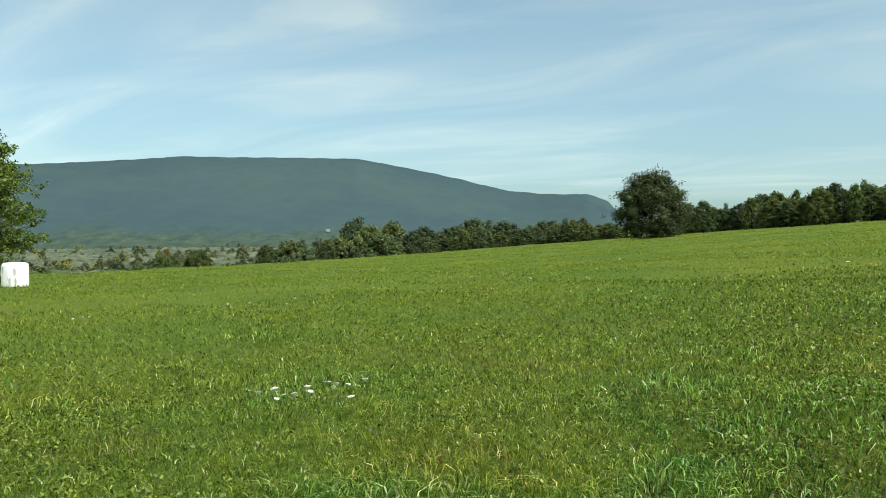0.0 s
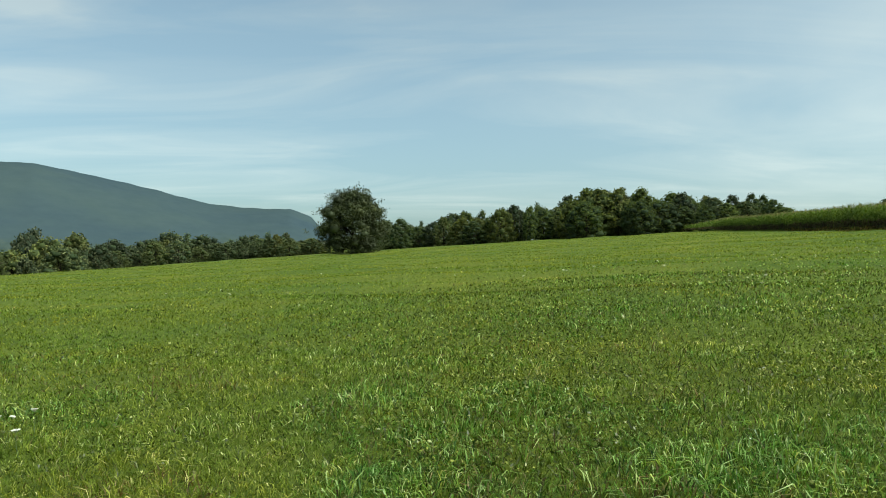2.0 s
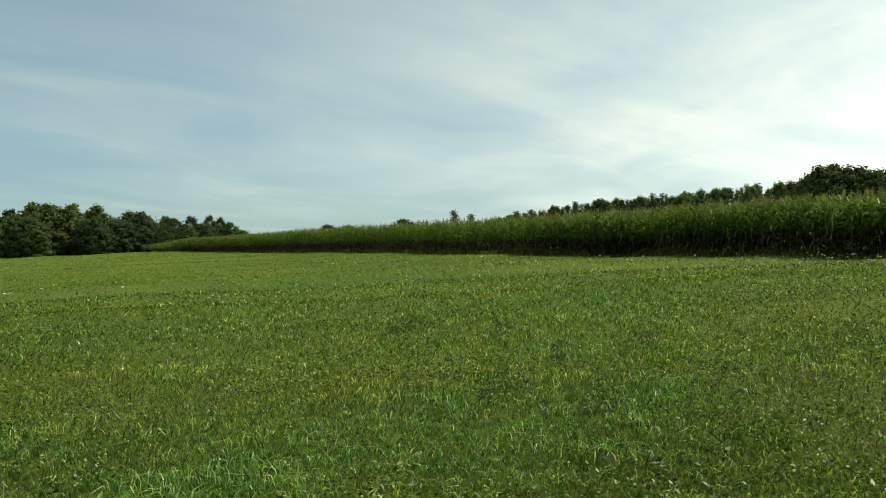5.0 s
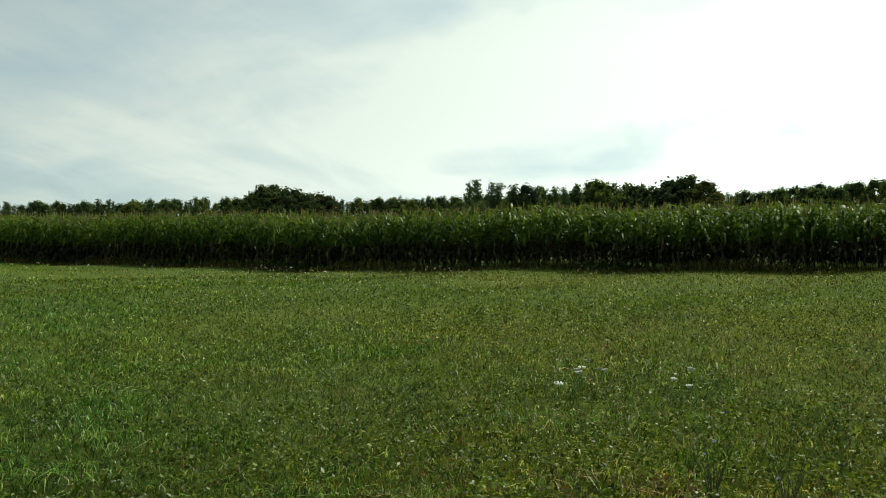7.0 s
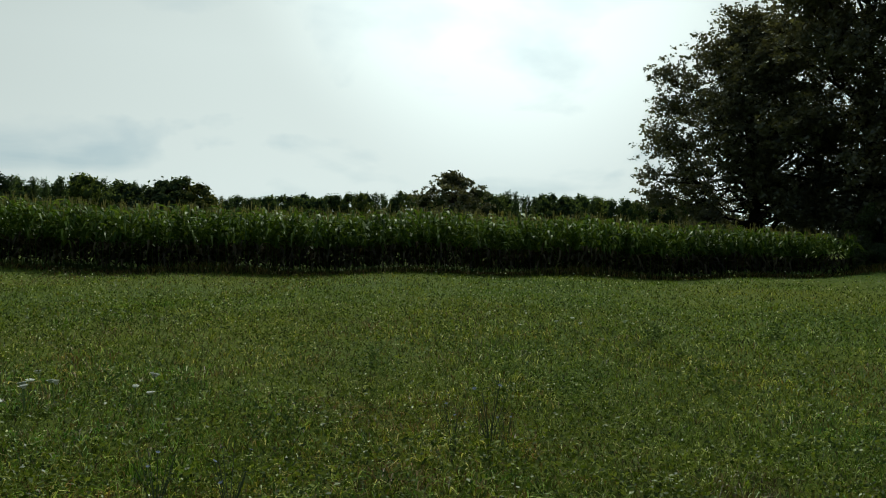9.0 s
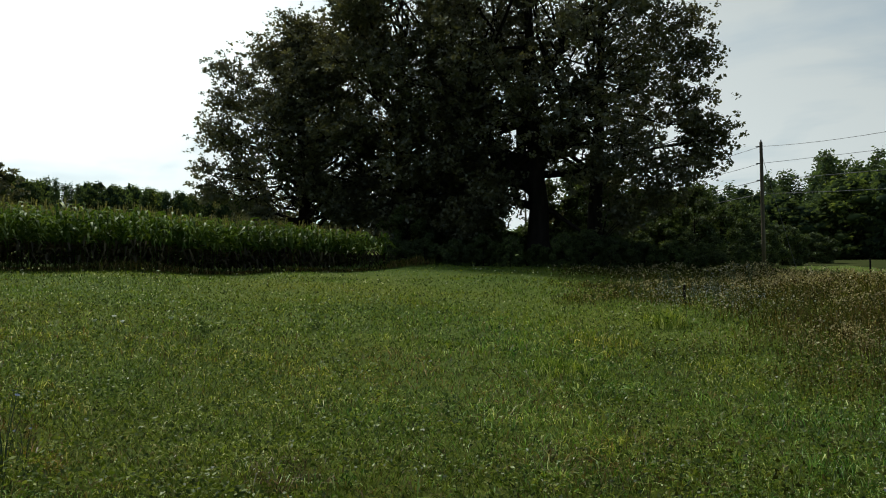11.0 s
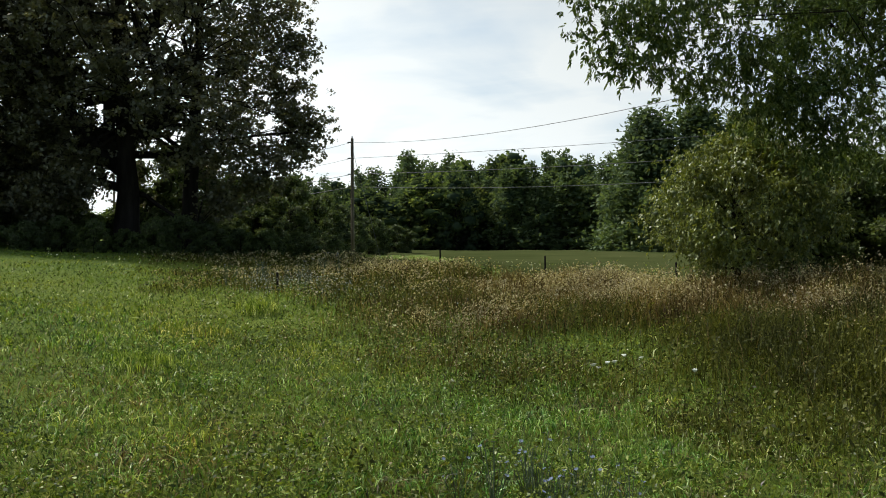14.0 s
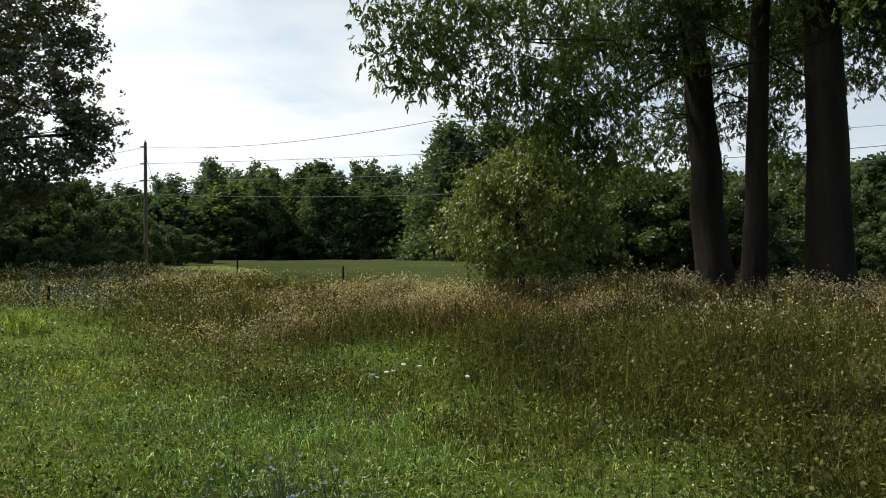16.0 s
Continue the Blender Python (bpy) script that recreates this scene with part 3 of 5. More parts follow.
def broadleaf(name, label, seed, h, w, base, trunk_r, lobes, twigs, leaves, leaf, material, trunks=((0, 0, 0, 0),), clump=0.5, category="tree", fine=True, stout=0.5, core=0.0, boughs=(), long=1.5, droop=0.15, fork=(0.45, 0.72), inner=None, scaffold=(), inward=0.35, thin=1.0, bunch=0.0, bunch_of=12, leaflets=0, taper=0.35):
    """A tree: tapered trunk, limbs reaching into lobes, twigs in each lobe, leaves about the twigs."""
    rng = np.random.default_rng(seed)
    tree = tagged(new(name), label, category)
    heads = []
    for tx, ty, lx, ly, *stoutness in trunks:
        th = h * 0.62
        girth = trunk_r * (stoutness[0] if stoutness else 1.0)
        pts = bend((tx, ty, -0.4), (tx + lx, ty + ly, th), 0, 9, rng, girth * 0.10)
        rad = girth * np.linspace(1, taper, 9)
        rad[0] *= 1.35
        rad[1] *= 1.08
        V, F = tube(pts, rad, 10)
        part_mesh("trunk", raw_mesh("trunk", V, F, [M_BARK], smooth=True), tree)
        heads.append((pts, rad))
    # thick rising limbs that fork off low on the first trunk
    for dx, dy, top, low, *slim in scaffold:
        p0 = heads[0][0]
        k0 = int(np.clip(np.searchsorted(p0[:, 2], low), 1, 7))
        r0 = heads[0][1][k0] * (slim[0] if slim else rng.uniform(0.55, 0.72))
        s = np.linspace(0, 1, 9)
        pts = p0[k0] + np.stack([dx * s ** 0.8, dy * s ** 0.8, (top - p0[k0][2]) * s], -1)
        pts[1:-1] += rng.normal(size=(7, 3)) * 0.22
        rad = r0 * np.linspace(1, 0.25, 9)
        V, F = tube(pts, rad, 8)
        part_mesh("limb", raw_mesh("limb", V, F, [M_BARK], smooth=True), tree)
        heads.append((pts, rad))
    wood, spots, cores = [], [], []
    for i in range(lobes + len(boughs)):
        u = (min(i, lobes - 1) + 0.5) / lobes
        ang = i * 2.39996 + rng.uniform(-0.4, 0.4)
        zc = base + (h - base) * (0.06 + 0.88 * u)
        ring = math.sqrt(max(0.05, 1 - abs(2 * (u - 0.42)) ** 2.2)) * rng.uniform(0.55, 0.88)
        c = np.array([math.cos(ang) * ring * w * 0.5, math.sin(ang) * ring * w * 0.5, zc])
        lr = 0.5 * min(w, h) * rng.uniform(0.18, 0.38)
        if i >= lobes:
            c, lr = np.array(boughs[i - lobes][:3]), boughs[i - lobes][3]
            zc = c[2]
        pts0, rad0 = heads[int(rng.integers(len(heads)))]
        k0 = int(np.clip(np.searchsorted(pts0[:, 2], zc * rng.uniform(*fork)), 2, 8))
        limb = bend(pts0[k0], c, 0.06 * w * rng.uniform(-0.4, 1), 6, rng, 0.03 * w)
        r0 = rad0[k0] * stout * rng.uniform(0.8, 1.25) * (0.5 if i >= lobes else 1.0)
        wood.append(tube(limb, np.linspace(r0, r0 * 0.22, 6), 5) if fine else tube(limb[::5], [r0, r0 * 0.25], 3))
        first = len(wood) - 1
        # solid core in each lobe; a darker inner colour paints the crown's shade
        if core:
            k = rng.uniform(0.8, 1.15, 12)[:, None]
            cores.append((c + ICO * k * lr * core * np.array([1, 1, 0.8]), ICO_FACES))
        if not fine:
            n = int(leaves / lobes * rng.uniform(0.8, 1.2))
            d = unit(rng.normal(size=(n, 3))) * lr * rng.uniform(0.5, 1.0, (n, 1)) ** 0.5 * rng.uniform(0.8, 1.25, (n, 1))
            spots.append(c + d * np.array([1, 1, 0.8]))
            continue
        for _ in range(twigs):
            off = unit(rng.normal(size=3)) * lr * rng.uniform(0.35, 1.15) ** 0.7
            off[2] *= 0.75
            end = c + off
            start = limb[int(rng.integers(3, 6))]
            tw = bend(start, end, 0.1 * lr, 4, rng, 0.08 * lr)
            if fine:
                wood.append(tube(tw, np.linspace(r0 * 0.2, r0 * 0.05, 4), 3))
            n = max(3, int(leaves / (lobes * twigs) * rng.uniform(0.5, 1.5) * (thin * min(1.3, lr / 0.8) if i >= lobes else 1.0)))
            s = rng.uniform(inward, 1.08, n)
            if bunch:
                s = rng.uniform(inward, 1.08, max(1, n // bunch_of))
            p = start + (end - start) * s[:, None]
            p = p + rng.normal(size=p.shape) * clump * np.array([1, 1, 0.7])
            if bunch:
                p = np.repeat(p, bunch_of, axis=0)
                p = p + unit(rng.normal(size=p.shape)) * bunch * rng.uniform(0.3, 1.15, (len(p), 1)) * np.array([1, 1, 0.7])
            spots.append(p)
        if fine:
            V, F = gather(wood[first:])
            part_mesh("limb", raw_mesh("limb", V, F, [M_BARK], smooth=True), tree)
    if not fine:
        V, F = gather(wood)
        part_mesh("branchwork", raw_mesh("branchwork", V, F, [M_BARK], smooth=True), tree)["kind"] = "stuff"
    C = np.concatenate(spots)
    C[:, 2] = np.maximum(C[:, 2], 0.05)
    if leaflets:
        V, F = sprays(rng, C[::leaflets], leaflets, leaf, long)
    else:
        V, F = leaf_quads(rng, C, np.full(len(C), leaf), 0.25, long, droop)
    faces = [F]
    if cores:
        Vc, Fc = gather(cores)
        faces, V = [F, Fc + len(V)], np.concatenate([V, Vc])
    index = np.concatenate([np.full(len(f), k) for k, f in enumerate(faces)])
    part_mesh("crown", raw_mesh("crown", V, faces, [material, inner or M_INNERSHADE], index), tree)
    return tree


def bough(bearing, rise, r, size, foot, turn):
    """A lobe of foliage seen at a bearing, rise and distance, in the own axes of a tree that stands at foot, turned."""
    fx, fy = spot(*foot)
    x, y = spot(bearing, r)
    z = 1.6 + r * math.tan(radians(rise)) - gz(fx, fy)
    a = -radians(turn)
    dx, dy = x - fx, y - fy
    return dx * math.cos(a) - dy * math.sin(a), dx * math.sin(a) + dy * math.cos(a), z, size


def conifer(name, label, seed, h, w, base, trunk_r, whorls, needles, size, ragged=0.25, point=0.6):
    """A white pine: straight trunk, whorls of level boughs, needle tufts along them."""
    rng = np.random.default_rng(seed)
    tree = tagged(new(name), label, "tree")
    pts = bend((0, 0, -0.4), (0, 0, h), 0, 8, rng, 0.04)
    V, F = tube(pts, np.linspace(trunk_r, 0.03, 8), 7)
    part_mesh("trunk", raw_mesh("trunk", V, F, [M_BARK], smooth=True), tree)
    wood, spots = [], []
    for i in range(whorls):
        u = i / (whorls - 1)
        z = base + (h - base) * u
        reach = 0.5 * w * (1 - u) ** point * rng.uniform(1 - ragged, 1 + ragged * 0.5) + 0.25
        for _ in range(5):
            a = rng.uniform(0, 6.283)
            L = reach * rng.uniform(0.6, 1.1)
            end = np.array([math.cos(a) * L, math.sin(a) * L, z + L * rng.uniform(-0.35, 0.45)])
            b = bend((0, 0, z), end, -0.05 * L, 4, rng, 0.04)
            wood.append(tube(b[::3], [trunk_r * 0.25, 0.01], 3))
            n = max(3, int(needles / (whorls * 5) * (0.4 + 1.2 * L / (0.5 * w))))
            s = rng.uniform(0.25, 1.05, n) ** 0.7
            p = np.array([0, 0, z]) + (end - np.array([0, 0, z])) * s[:, None]
            spots.append(p + rng.normal(size=(n, 3)) * np.array([0.34, 0.34, 0.30]) * (w / 6))
    V, F = gather(wood)
    part_mesh("branchwork", raw_mesh("branchwork", V, F, [M_BARK], smooth=True), tree)["kind"] = "stuff"
    C = np.concatenate(spots)
    V, F = leaf_quads(rng, C, np.full(len(C), size), 0.5, 1.8)
    part_mesh("crown", raw_mesh("crown", V, F, [M_PINE]), tree)
    return tree


def put(ob, bearing, r, turn=0.0, sink=0.0):
    x, y = spot(bearing, r)
    ob.matrix_basis = pose(x, y, gz(x, y) - sink, 0, 0, turn)
    return ob


def again(ob, bearing, r, turn, scale, tall=1.0, sink=0.3, group=""):
    x, y = spot(bearing, r)
    m = pose(x, y, gz(x, y) - sink, 0, 0, turn) @ Matrix.Diagonal((scale, scale, scale * tall, 1))
    return tagged(copy_thing(ob, m), group=group)


# ---------------------------------------------------------------- the maize field
CORN_BEARING, CORN_NEAR = 120.0, 29.0


def corn_mesh(rng, px, py, leaves, height, full=True):
    """Maize plants at the places given: stalk, arching leaves and a tassel each."""
    n = len(px)
    pz = ground_height(px, py)
    hs = height * rng.uniform(0.86, 1.1, n)
    base = np.stack([px, py, pz], -1)
    off = 0
    lean = rng.normal(size=(n, 2)) * 0.05
    az0 = rng.uniform(0, np.pi, n)

    def at(z):
        return base + np.stack([lean[:, 0] * z, lean[:, 1] * z, z], -1)

    VV, FF, II = [], [], []

    def push(V, F, mat):
        nonlocal off
        VV.append(V.reshape(-1, 3))
        FF.append(F + off)
        II.append(np.full(len(F), mat))
        off += V.reshape(-1, 3).shape[0]

    if full:
        a = np.array([0, 2.094, 4.189])
        ring = np.stack([np.cos(a), np.sin(a), 0 * a], -1)[None] * 0.016
        lo, hi = at(np.zeros(n))[:, None] + ring, at(hs * 0.95)[:, None] + ring * 0.5
        V = np.concatenate([lo, hi], 1)
        f = np.array([[0, 1, 4, 3], [1, 2, 5, 4], [2, 0, 3, 5]])
        push(V, (np.arange(n)[:, None, None] * 6 + f[None]).reshape(-1, 4), 0)
    low = 0.08 if full else 0.3
    for k in range(leaves):
        u = low + (0.96 - low) * (k + rng.uniform(0, 0.8, n)) / leaves
        z = hs * u
        az = az0 + np.pi * (k % 2) + rng.normal(size=n) * 0.5
        L = rng.uniform(0.55, 0.95, n) * (1 - 0.45 * np.abs(u - 0.55))
        d = np.stack([np.cos(az), np.sin(az), 0 * az], -1)
        s = np.stack([-np.sin(az), np.cos(az), 0 * az], -1)
        steep = rng.uniform(0.5, 1.0, n)
        p0 = at(z)
        prof = [(0.0, 0.0, 0.03), (0.34, 0.34, 0.05), (0.72, 0.36, 0.042), (0.98, 0.02, 0.006)]
        rows = []
        for out, rise, wd in prof:
            c = p0 + d * (L * out)[:, None] + np.array([0, 0, 1.0]) * (L * rise * steep - (0 if out < 0.9 else 1) * L * rng.uniform(0, 0.3, n))[:, None]
            tilt = np.array([0, 0, 1.0]) * wd * rng.uniform(-0.5, 0.5, n)[:, None]
            rows += [c - s * wd - tilt, c + s * wd + tilt]
        V = np.stack(rows, 1)
        f = np.array([[0, 1, 3, 2], [2, 3, 5, 4], [4, 5, 7, 6]])
        # leaves below 0.42 of the height get the dark, shade-painted colour
        push(V, (np.arange(n)[:, None, None] * 8 + f[None]).reshape(-1, 4), 2 if u.mean() < 0.42 else 0)
    for k in range(4 if full else 2):
        az = rng.uniform(0, 6.283, n)
        d = np.stack([np.cos(az), np.sin(az), 0 * az], -1) * rng.uniform(0.02, 0.12, n)[:, None]
        s = np.stack([-np.sin(az), np.cos(az), 0 * az], -1) * 0.010
        a, b = at(hs * 0.95), at(hs * 0.95 + 0.32) + d
        V = np.stack([a - s, a + s, b + s * 0.6, b - s * 0.6], 1)
        push(V, np.arange(4 * n).reshape(-1, 4), 1)
    return np.concatenate(VV), np.concatenate(FF), np.concatenate(II)


def build_corn():
    rng = np.random.default_rng(11)
    b = radians(CORN_BEARING)
    nx, ny = math.sin(b), math.cos(b)
    tx, ty = -ny, nx
    # along the edge: negative towards the south end, positive towards the far north end
    tx, ty = (tx, ty) if tx * math.sin(radians(50)) + ty * math.cos(radians(50)) > 0 else (-tx, -ty)

    def rows(first, count, s0, s1, gap):
        S, D = [], []
        for k in range(count):
            s = np.arange(s0 + 0.35 * k, s1, gap)
            S.append(s + rng.normal(size=len(s)) * 0.05)
            D.append(np.full(len(s), CORN_NEAR + (first + k) * 0.76) + rng.normal(size=len(s)) * 0.06)
        S, D = np.concatenate(S), np.concatenate(D)
        return D * nx + S * tx, D * ny + S * ty, S

    sets = [(rows(0, 5, -23, 42, 0.19), 13, True), (rows(0, 4, 42, 170, 0.27), 11, True), (rows(0, 4, 170, 276, 0.55), 8, False),
            (rows(5, 9, -21, 50, 0.32), 7, False), (rows(4, 10, 50, 170, 0.7), 5, False), (rows(15, 30, -5, 170, 1.5), 4, False)]
    VV, FF, II, off = [], [], [], 0
    for (px, py, S), leaves, full in sets:
        size = 2.10 - 0.7 * np.clip((-13 - S) / 11, 0, 1) ** 1.5 + 0.25 * np.clip(S / 60, 0, 1) - 1.5 * np.clip((S - 150) / 126, 0, 1)
        V, F, I = corn_mesh(rng, px, py, leaves, size, full)
        VV.append(V), FF.append(F + off), II.append(I)
        off += len(V)
    me = raw_mesh("maize_field", np.concatenate(VV), np.concatenate(FF), [M_CORN, M_TASSEL, M_LOWSHADE], np.concatenate(II))
    tagged(new("maize_field", me), "tall green maize crop with tan tassels along the meadow", "maize", kind="stuff")


build_corn()


# ---------------------------------------------------------------- trees and woods
# mature trees at the end of the maize
FOOT = (169.5, 43)
put(broadleaf("oak_tree", "huge dark spreading oak with a thick forked trunk", 21, 22, 17.4, 3.0, 0.62, 62, 15, 97000, 0.130, M_OAK,
                        ((0, 0, 0.4, 0.4), (-2.7, -0.6, -0.7, 0.3, 0.72)), 0.42, inward=0.5, bunch=0.26,
                        scaffold=((4.6, 0.5, 12, 3.0), (2.6, -1.5, 15, 3.4), (-2.2, 1.4, 15, 3.6), (5.4, -0.6, 10.5, 4.0), (-4.2, 1.0, 11.5, 3.2)),
                        boughs=[bough(b, e, r, q, FOOT, 0) for b, e, r, q in ((179.3, 17.0, 43, 1.3), (180.2, 14.6, 42, 1.3), (179.9, 11.8, 43, 1.2), (180.4, 10.2, 42, 0.9), (181.9, 9.4, 42, 0.8),
                                                                             (181.2, 8.2, 42, 0.7), (179.2, 7.0, 41, 0.9), (177.8, 5.4, 41, 1.0), (175.8, 4.6, 41, 0.9), (166.2, 5.2, 42, 1.2), (164, 4.2, 42, 1.2), (168.2, 15.5, 43, 1.8), (170.8, 17.5, 42, 1.8), (172.8, 13.8, 42, 1.6), (166.0, 12.0, 43, 1.7), (171.4, 10.4, 44, 1.4), (167.6, 18.5, 43, 1.7))]), *FOOT, 0)
FOOT = (152.9, 50)
put(broadleaf("oak_tree", "tall dark leafy oak beside the maize end", 22, 15.2, 12.0, 0.6, 0.42, 56, 14, 74000, 0.125, M_OAK,
                         ((0, 0, 0.5, 0),), 0.44, bunch=0.26,
                         boughs=[bough(b, e, r, q, FOOT, 40) for b, e, r, q in ((145.9, 7.6, 49, 0.8), (146.6, 6.2, 49, 1.1), (146.6, 10.4, 49, 1.0), (147.8, 12.6, 50, 1.2), (147.6, 14.6, 50, 0.9), (150.2, 16.0, 50, 1.1))]), *FOOT, 40)
put(broadleaf("oak_tree", "dense dark oak between two larger oaks", 23, 22, 15, 0.8, 0.45, 50, 15, 96000, 0.150, M_OAK,
                        ((0, 0, 0.2, 0.3),), 0.50, bunch=0.30,
                        boughs=[bough(b, e, r, q, (159.6, 48), 80) for b, e, r, q in ((157.6, 17.0, 47, 1.7), (156.6, 10.5, 48, 1.6), (163, 6, 47, 1.8), (165, 9, 47, 1.7), (158, 5, 47, 1.8), (164.4, 12.5, 47, 1.8), (166.2, 7.2, 46, 1.6), (163.4, 3.6, 46, 1.5), (165.4, 15, 47, 1.7))]), 159.6, 48, 80)


# box elders over the rough grass
def beside(bearing, r, foot):
    return tuple(u - v for u, v in zip(spot(bearing, r), spot(*foot)))


FOOT = (226.3, 21)
STEMS = [(*beside(223.5, 22, FOOT), 0.45, -0.45, 1.0), (*beside(225.8, 20.2, FOOT), -0.35, 0.35, 0.62), (*beside(230.6, 19.6, FOOT), 0.1, -0.1, 1.08)]
elder = put(broadleaf("box_elder_tree", "box elder with three thick bare trunks and hanging boughs", 31, 16, 15, 5.4, 0.46, 44, 15, 118000, 0.043, M_MAPLE,
                      STEMS, 0.22, stout=0.10, long=2.5, fork=(0.62, 0.92), inward=0.5, thin=0.70, leaflets=7, taper=0.62,
                      scaffold=((3.4, -1.6, 4.6, 4.9, 0.20), (4.6, -0.6, 6.4, 5.4, 0.22), (3.0, 1.4, 8.5, 6.0, 0.25), (-2.6, 1.8, 9.5, 6.4, 0.3)),
                      boughs=[bough(b, e, r, q, FOOT, 0) for b, e, r, q in (
                          (201.0, 17.2, 14, 0.30), (201.4, 15.0, 14, 0.28), (202.8, 18.8, 14.2, 0.45), (202.7, 13.8, 14, 0.30), (204.0, 16.4, 14.4, 0.5), (204.6, 13.0, 14.6, 0.34), (206.2, 18.4, 15, 0.8), (206.4, 14.8, 15, 0.55), (207.8, 11.8, 15.4, 0.5),
                          (209.4, 16.6, 16, 0.8), (210.4, 12.6, 16, 0.7), (212.6, 17.8, 16, 1.0), (213.4, 13.8, 17, 0.8), (214.6, 10.4, 17, 0.8), (216.5, 15.8, 18, 1.0), (217.2, 11.8, 18, 0.8), (219.5, 17.2, 19, 1.1), (220.4, 14.2, 20, 0.9),
                          (221.0, 8.6, 24, 1.1), (224.6, 17.5, 19, 1.0), (224.4, 13.2, 24, 1.1), (224.6, 9.2, 25, 1.1), (228.4, 17.8, 18.6, 1.0), (228.6, 14.4, 22, 1.0), (228.2, 10.2, 24, 1.1), (227.6, 7.2, 26, 1.1), (233.2, 18.4, 20, 1.2), (234.6, 15.4, 20, 1.1), (227.2, 16.2, 21, 1.0), (229.6, 16.0, 22, 1.0), (232.0, 16.6, 21, 1.0), (233.8, 12.6, 23, 1.0), (229.8, 12.4, 24, 1.0), (231, 19, 20, 1.0), (224.8, 20.5, 18, 1.0), (227.8, 21, 18, 1.0), (234, 21.5, 18.5, 1.1), (230.2, 22, 18, 1.0), (233, 15, 24, 1.1), (227.4, 15, 25, 1.1), (225.0, 16.0, 24, 1.0), (236, 14, 21, 1.2), (235.6, 19.0, 20, 1.2),
                          (218.2, 8.4, 22, 1.0), (222.6, 18.6, 19, 1.0), (226.4, 19.5, 19, 1.0), (231.5, 20, 18, 1.0), (220.6, 11.2, 24, 1.0), (227.0, 12.4, 26, 1.1), (211.4, 9.8, 16.4, 0.5), (213.2, 10.6, 16.4, 0.6), (216.2, 8.6, 17.6, 0.7), (212.8, 8.2, 17, 0.45), (218.6, 6.4, 19, 0.7), (215.0, 7.0, 17.4, 0.5))]), *FOOT, 0)
FOOT = (210.8, 18.8)
bush = put(broadleaf("box_elder_bush", "sunlit yellow-green young box elder, leafy to the ground", 32, 3.7, 3.7, 0.62, 0.09, 34, 15, 50000, 0.034, M_BUSH,
                     ((0, 0, 0.2, 0),), 0.17, "bush", long=2.3, core=0.22, inner=M_BUSH, leaflets=5,
                     boughs=[bough(b, e, r, q, FOOT, 0) for b, e, r, q in ((205.4, 3.2, 17.4, 0.42), (206.0, 1.9, 17.2, 0.36), (206.6, 4.6, 17.6, 0.5), (208.0, 6.2, 18, 0.5), (207.8, 2.6, 17, 0.55), (210.0, 7.4, 18.4, 0.5), (209, 1.6, 17.4, 0.4), (213.4, 7.6, 19.2, 0.6), (214.8, 6.2, 19.4, 0.6), (215.6, 4.2, 19.5, 0.6), (214.4, 2.6, 19.0, 0.6), (216.6, 2.4, 19.6, 0.5), (211.6, 9.0, 19.0, 0.5))]), *FOOT, 0)

# prototypes for the woods
protos, darks = [], []
for seed, h, w, b in ((41, 13, 11, -0.6), (42, 15, 11.5, 0.2), (43, 12, 13, -0.8), (44, 14, 10, 0.4), (45, 10, 11.5, -0.8)):
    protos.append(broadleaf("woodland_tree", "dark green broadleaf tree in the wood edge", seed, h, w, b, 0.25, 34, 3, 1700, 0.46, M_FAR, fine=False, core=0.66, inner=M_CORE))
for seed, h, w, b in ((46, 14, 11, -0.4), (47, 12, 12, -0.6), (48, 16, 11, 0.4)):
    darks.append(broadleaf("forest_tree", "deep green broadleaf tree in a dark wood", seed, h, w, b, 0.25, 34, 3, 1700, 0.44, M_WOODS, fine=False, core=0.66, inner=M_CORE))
pines = []
for seed, h, w, b in ((51, 16, 9, 2), (52, 14, 8.0, 1), (53, 17, 9.5, 3)):
    pines.append(conifer("pine_tree", "dark white pine standing above the wood", seed, h, w, b, 0.25, 20, 2500, 0.36, 0.5, 0.7))
shrubs = []
for seed, h, w in ((61, 3.0, 4.0), (62, 2.4, 3.4), (63, 3.8, 4.4)):
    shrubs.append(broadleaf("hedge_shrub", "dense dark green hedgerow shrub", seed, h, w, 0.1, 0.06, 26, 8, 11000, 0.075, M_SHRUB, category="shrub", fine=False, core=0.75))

# the lone oak on the brow
lone = put(broadleaf("lone_oak_tree", "lone round dark oak on the meadow brow", 24, 13.3, 14.4, -0.4, 0.45, 54, 11, 38000, 0.23, M_LONE, clump=0.75, core=0.50, inner=M_LONE, bunch=0.80, bunch_of=14, inward=0.1,
                     boughs=((3, 0, 11.4, 2.1), (-3, 0.5, 11.2, 2.1), (0, 3, 11, 2.1), (0.5, -3, 11.4, 2.0), (5.2, -1, 8.6, 2.1), (-5.2, 0, 8.8, 2.1), (0, -5, 8.6, 2.1), (6, 0, 5.4, 1.8), (-6, -1, 5.2, 1.8))), 14.55, 168, 0)
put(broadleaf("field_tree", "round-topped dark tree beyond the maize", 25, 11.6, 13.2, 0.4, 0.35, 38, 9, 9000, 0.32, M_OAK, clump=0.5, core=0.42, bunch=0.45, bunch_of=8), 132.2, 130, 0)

rng = random.Random(5)


def tree_height(ob):
    return max(c[2] for o in ob.children if o.name.startswith("crown") for c in o.bound_box)


HEIGHT = {ob.name: tree_height(ob) for ob in protos + darks + pines}


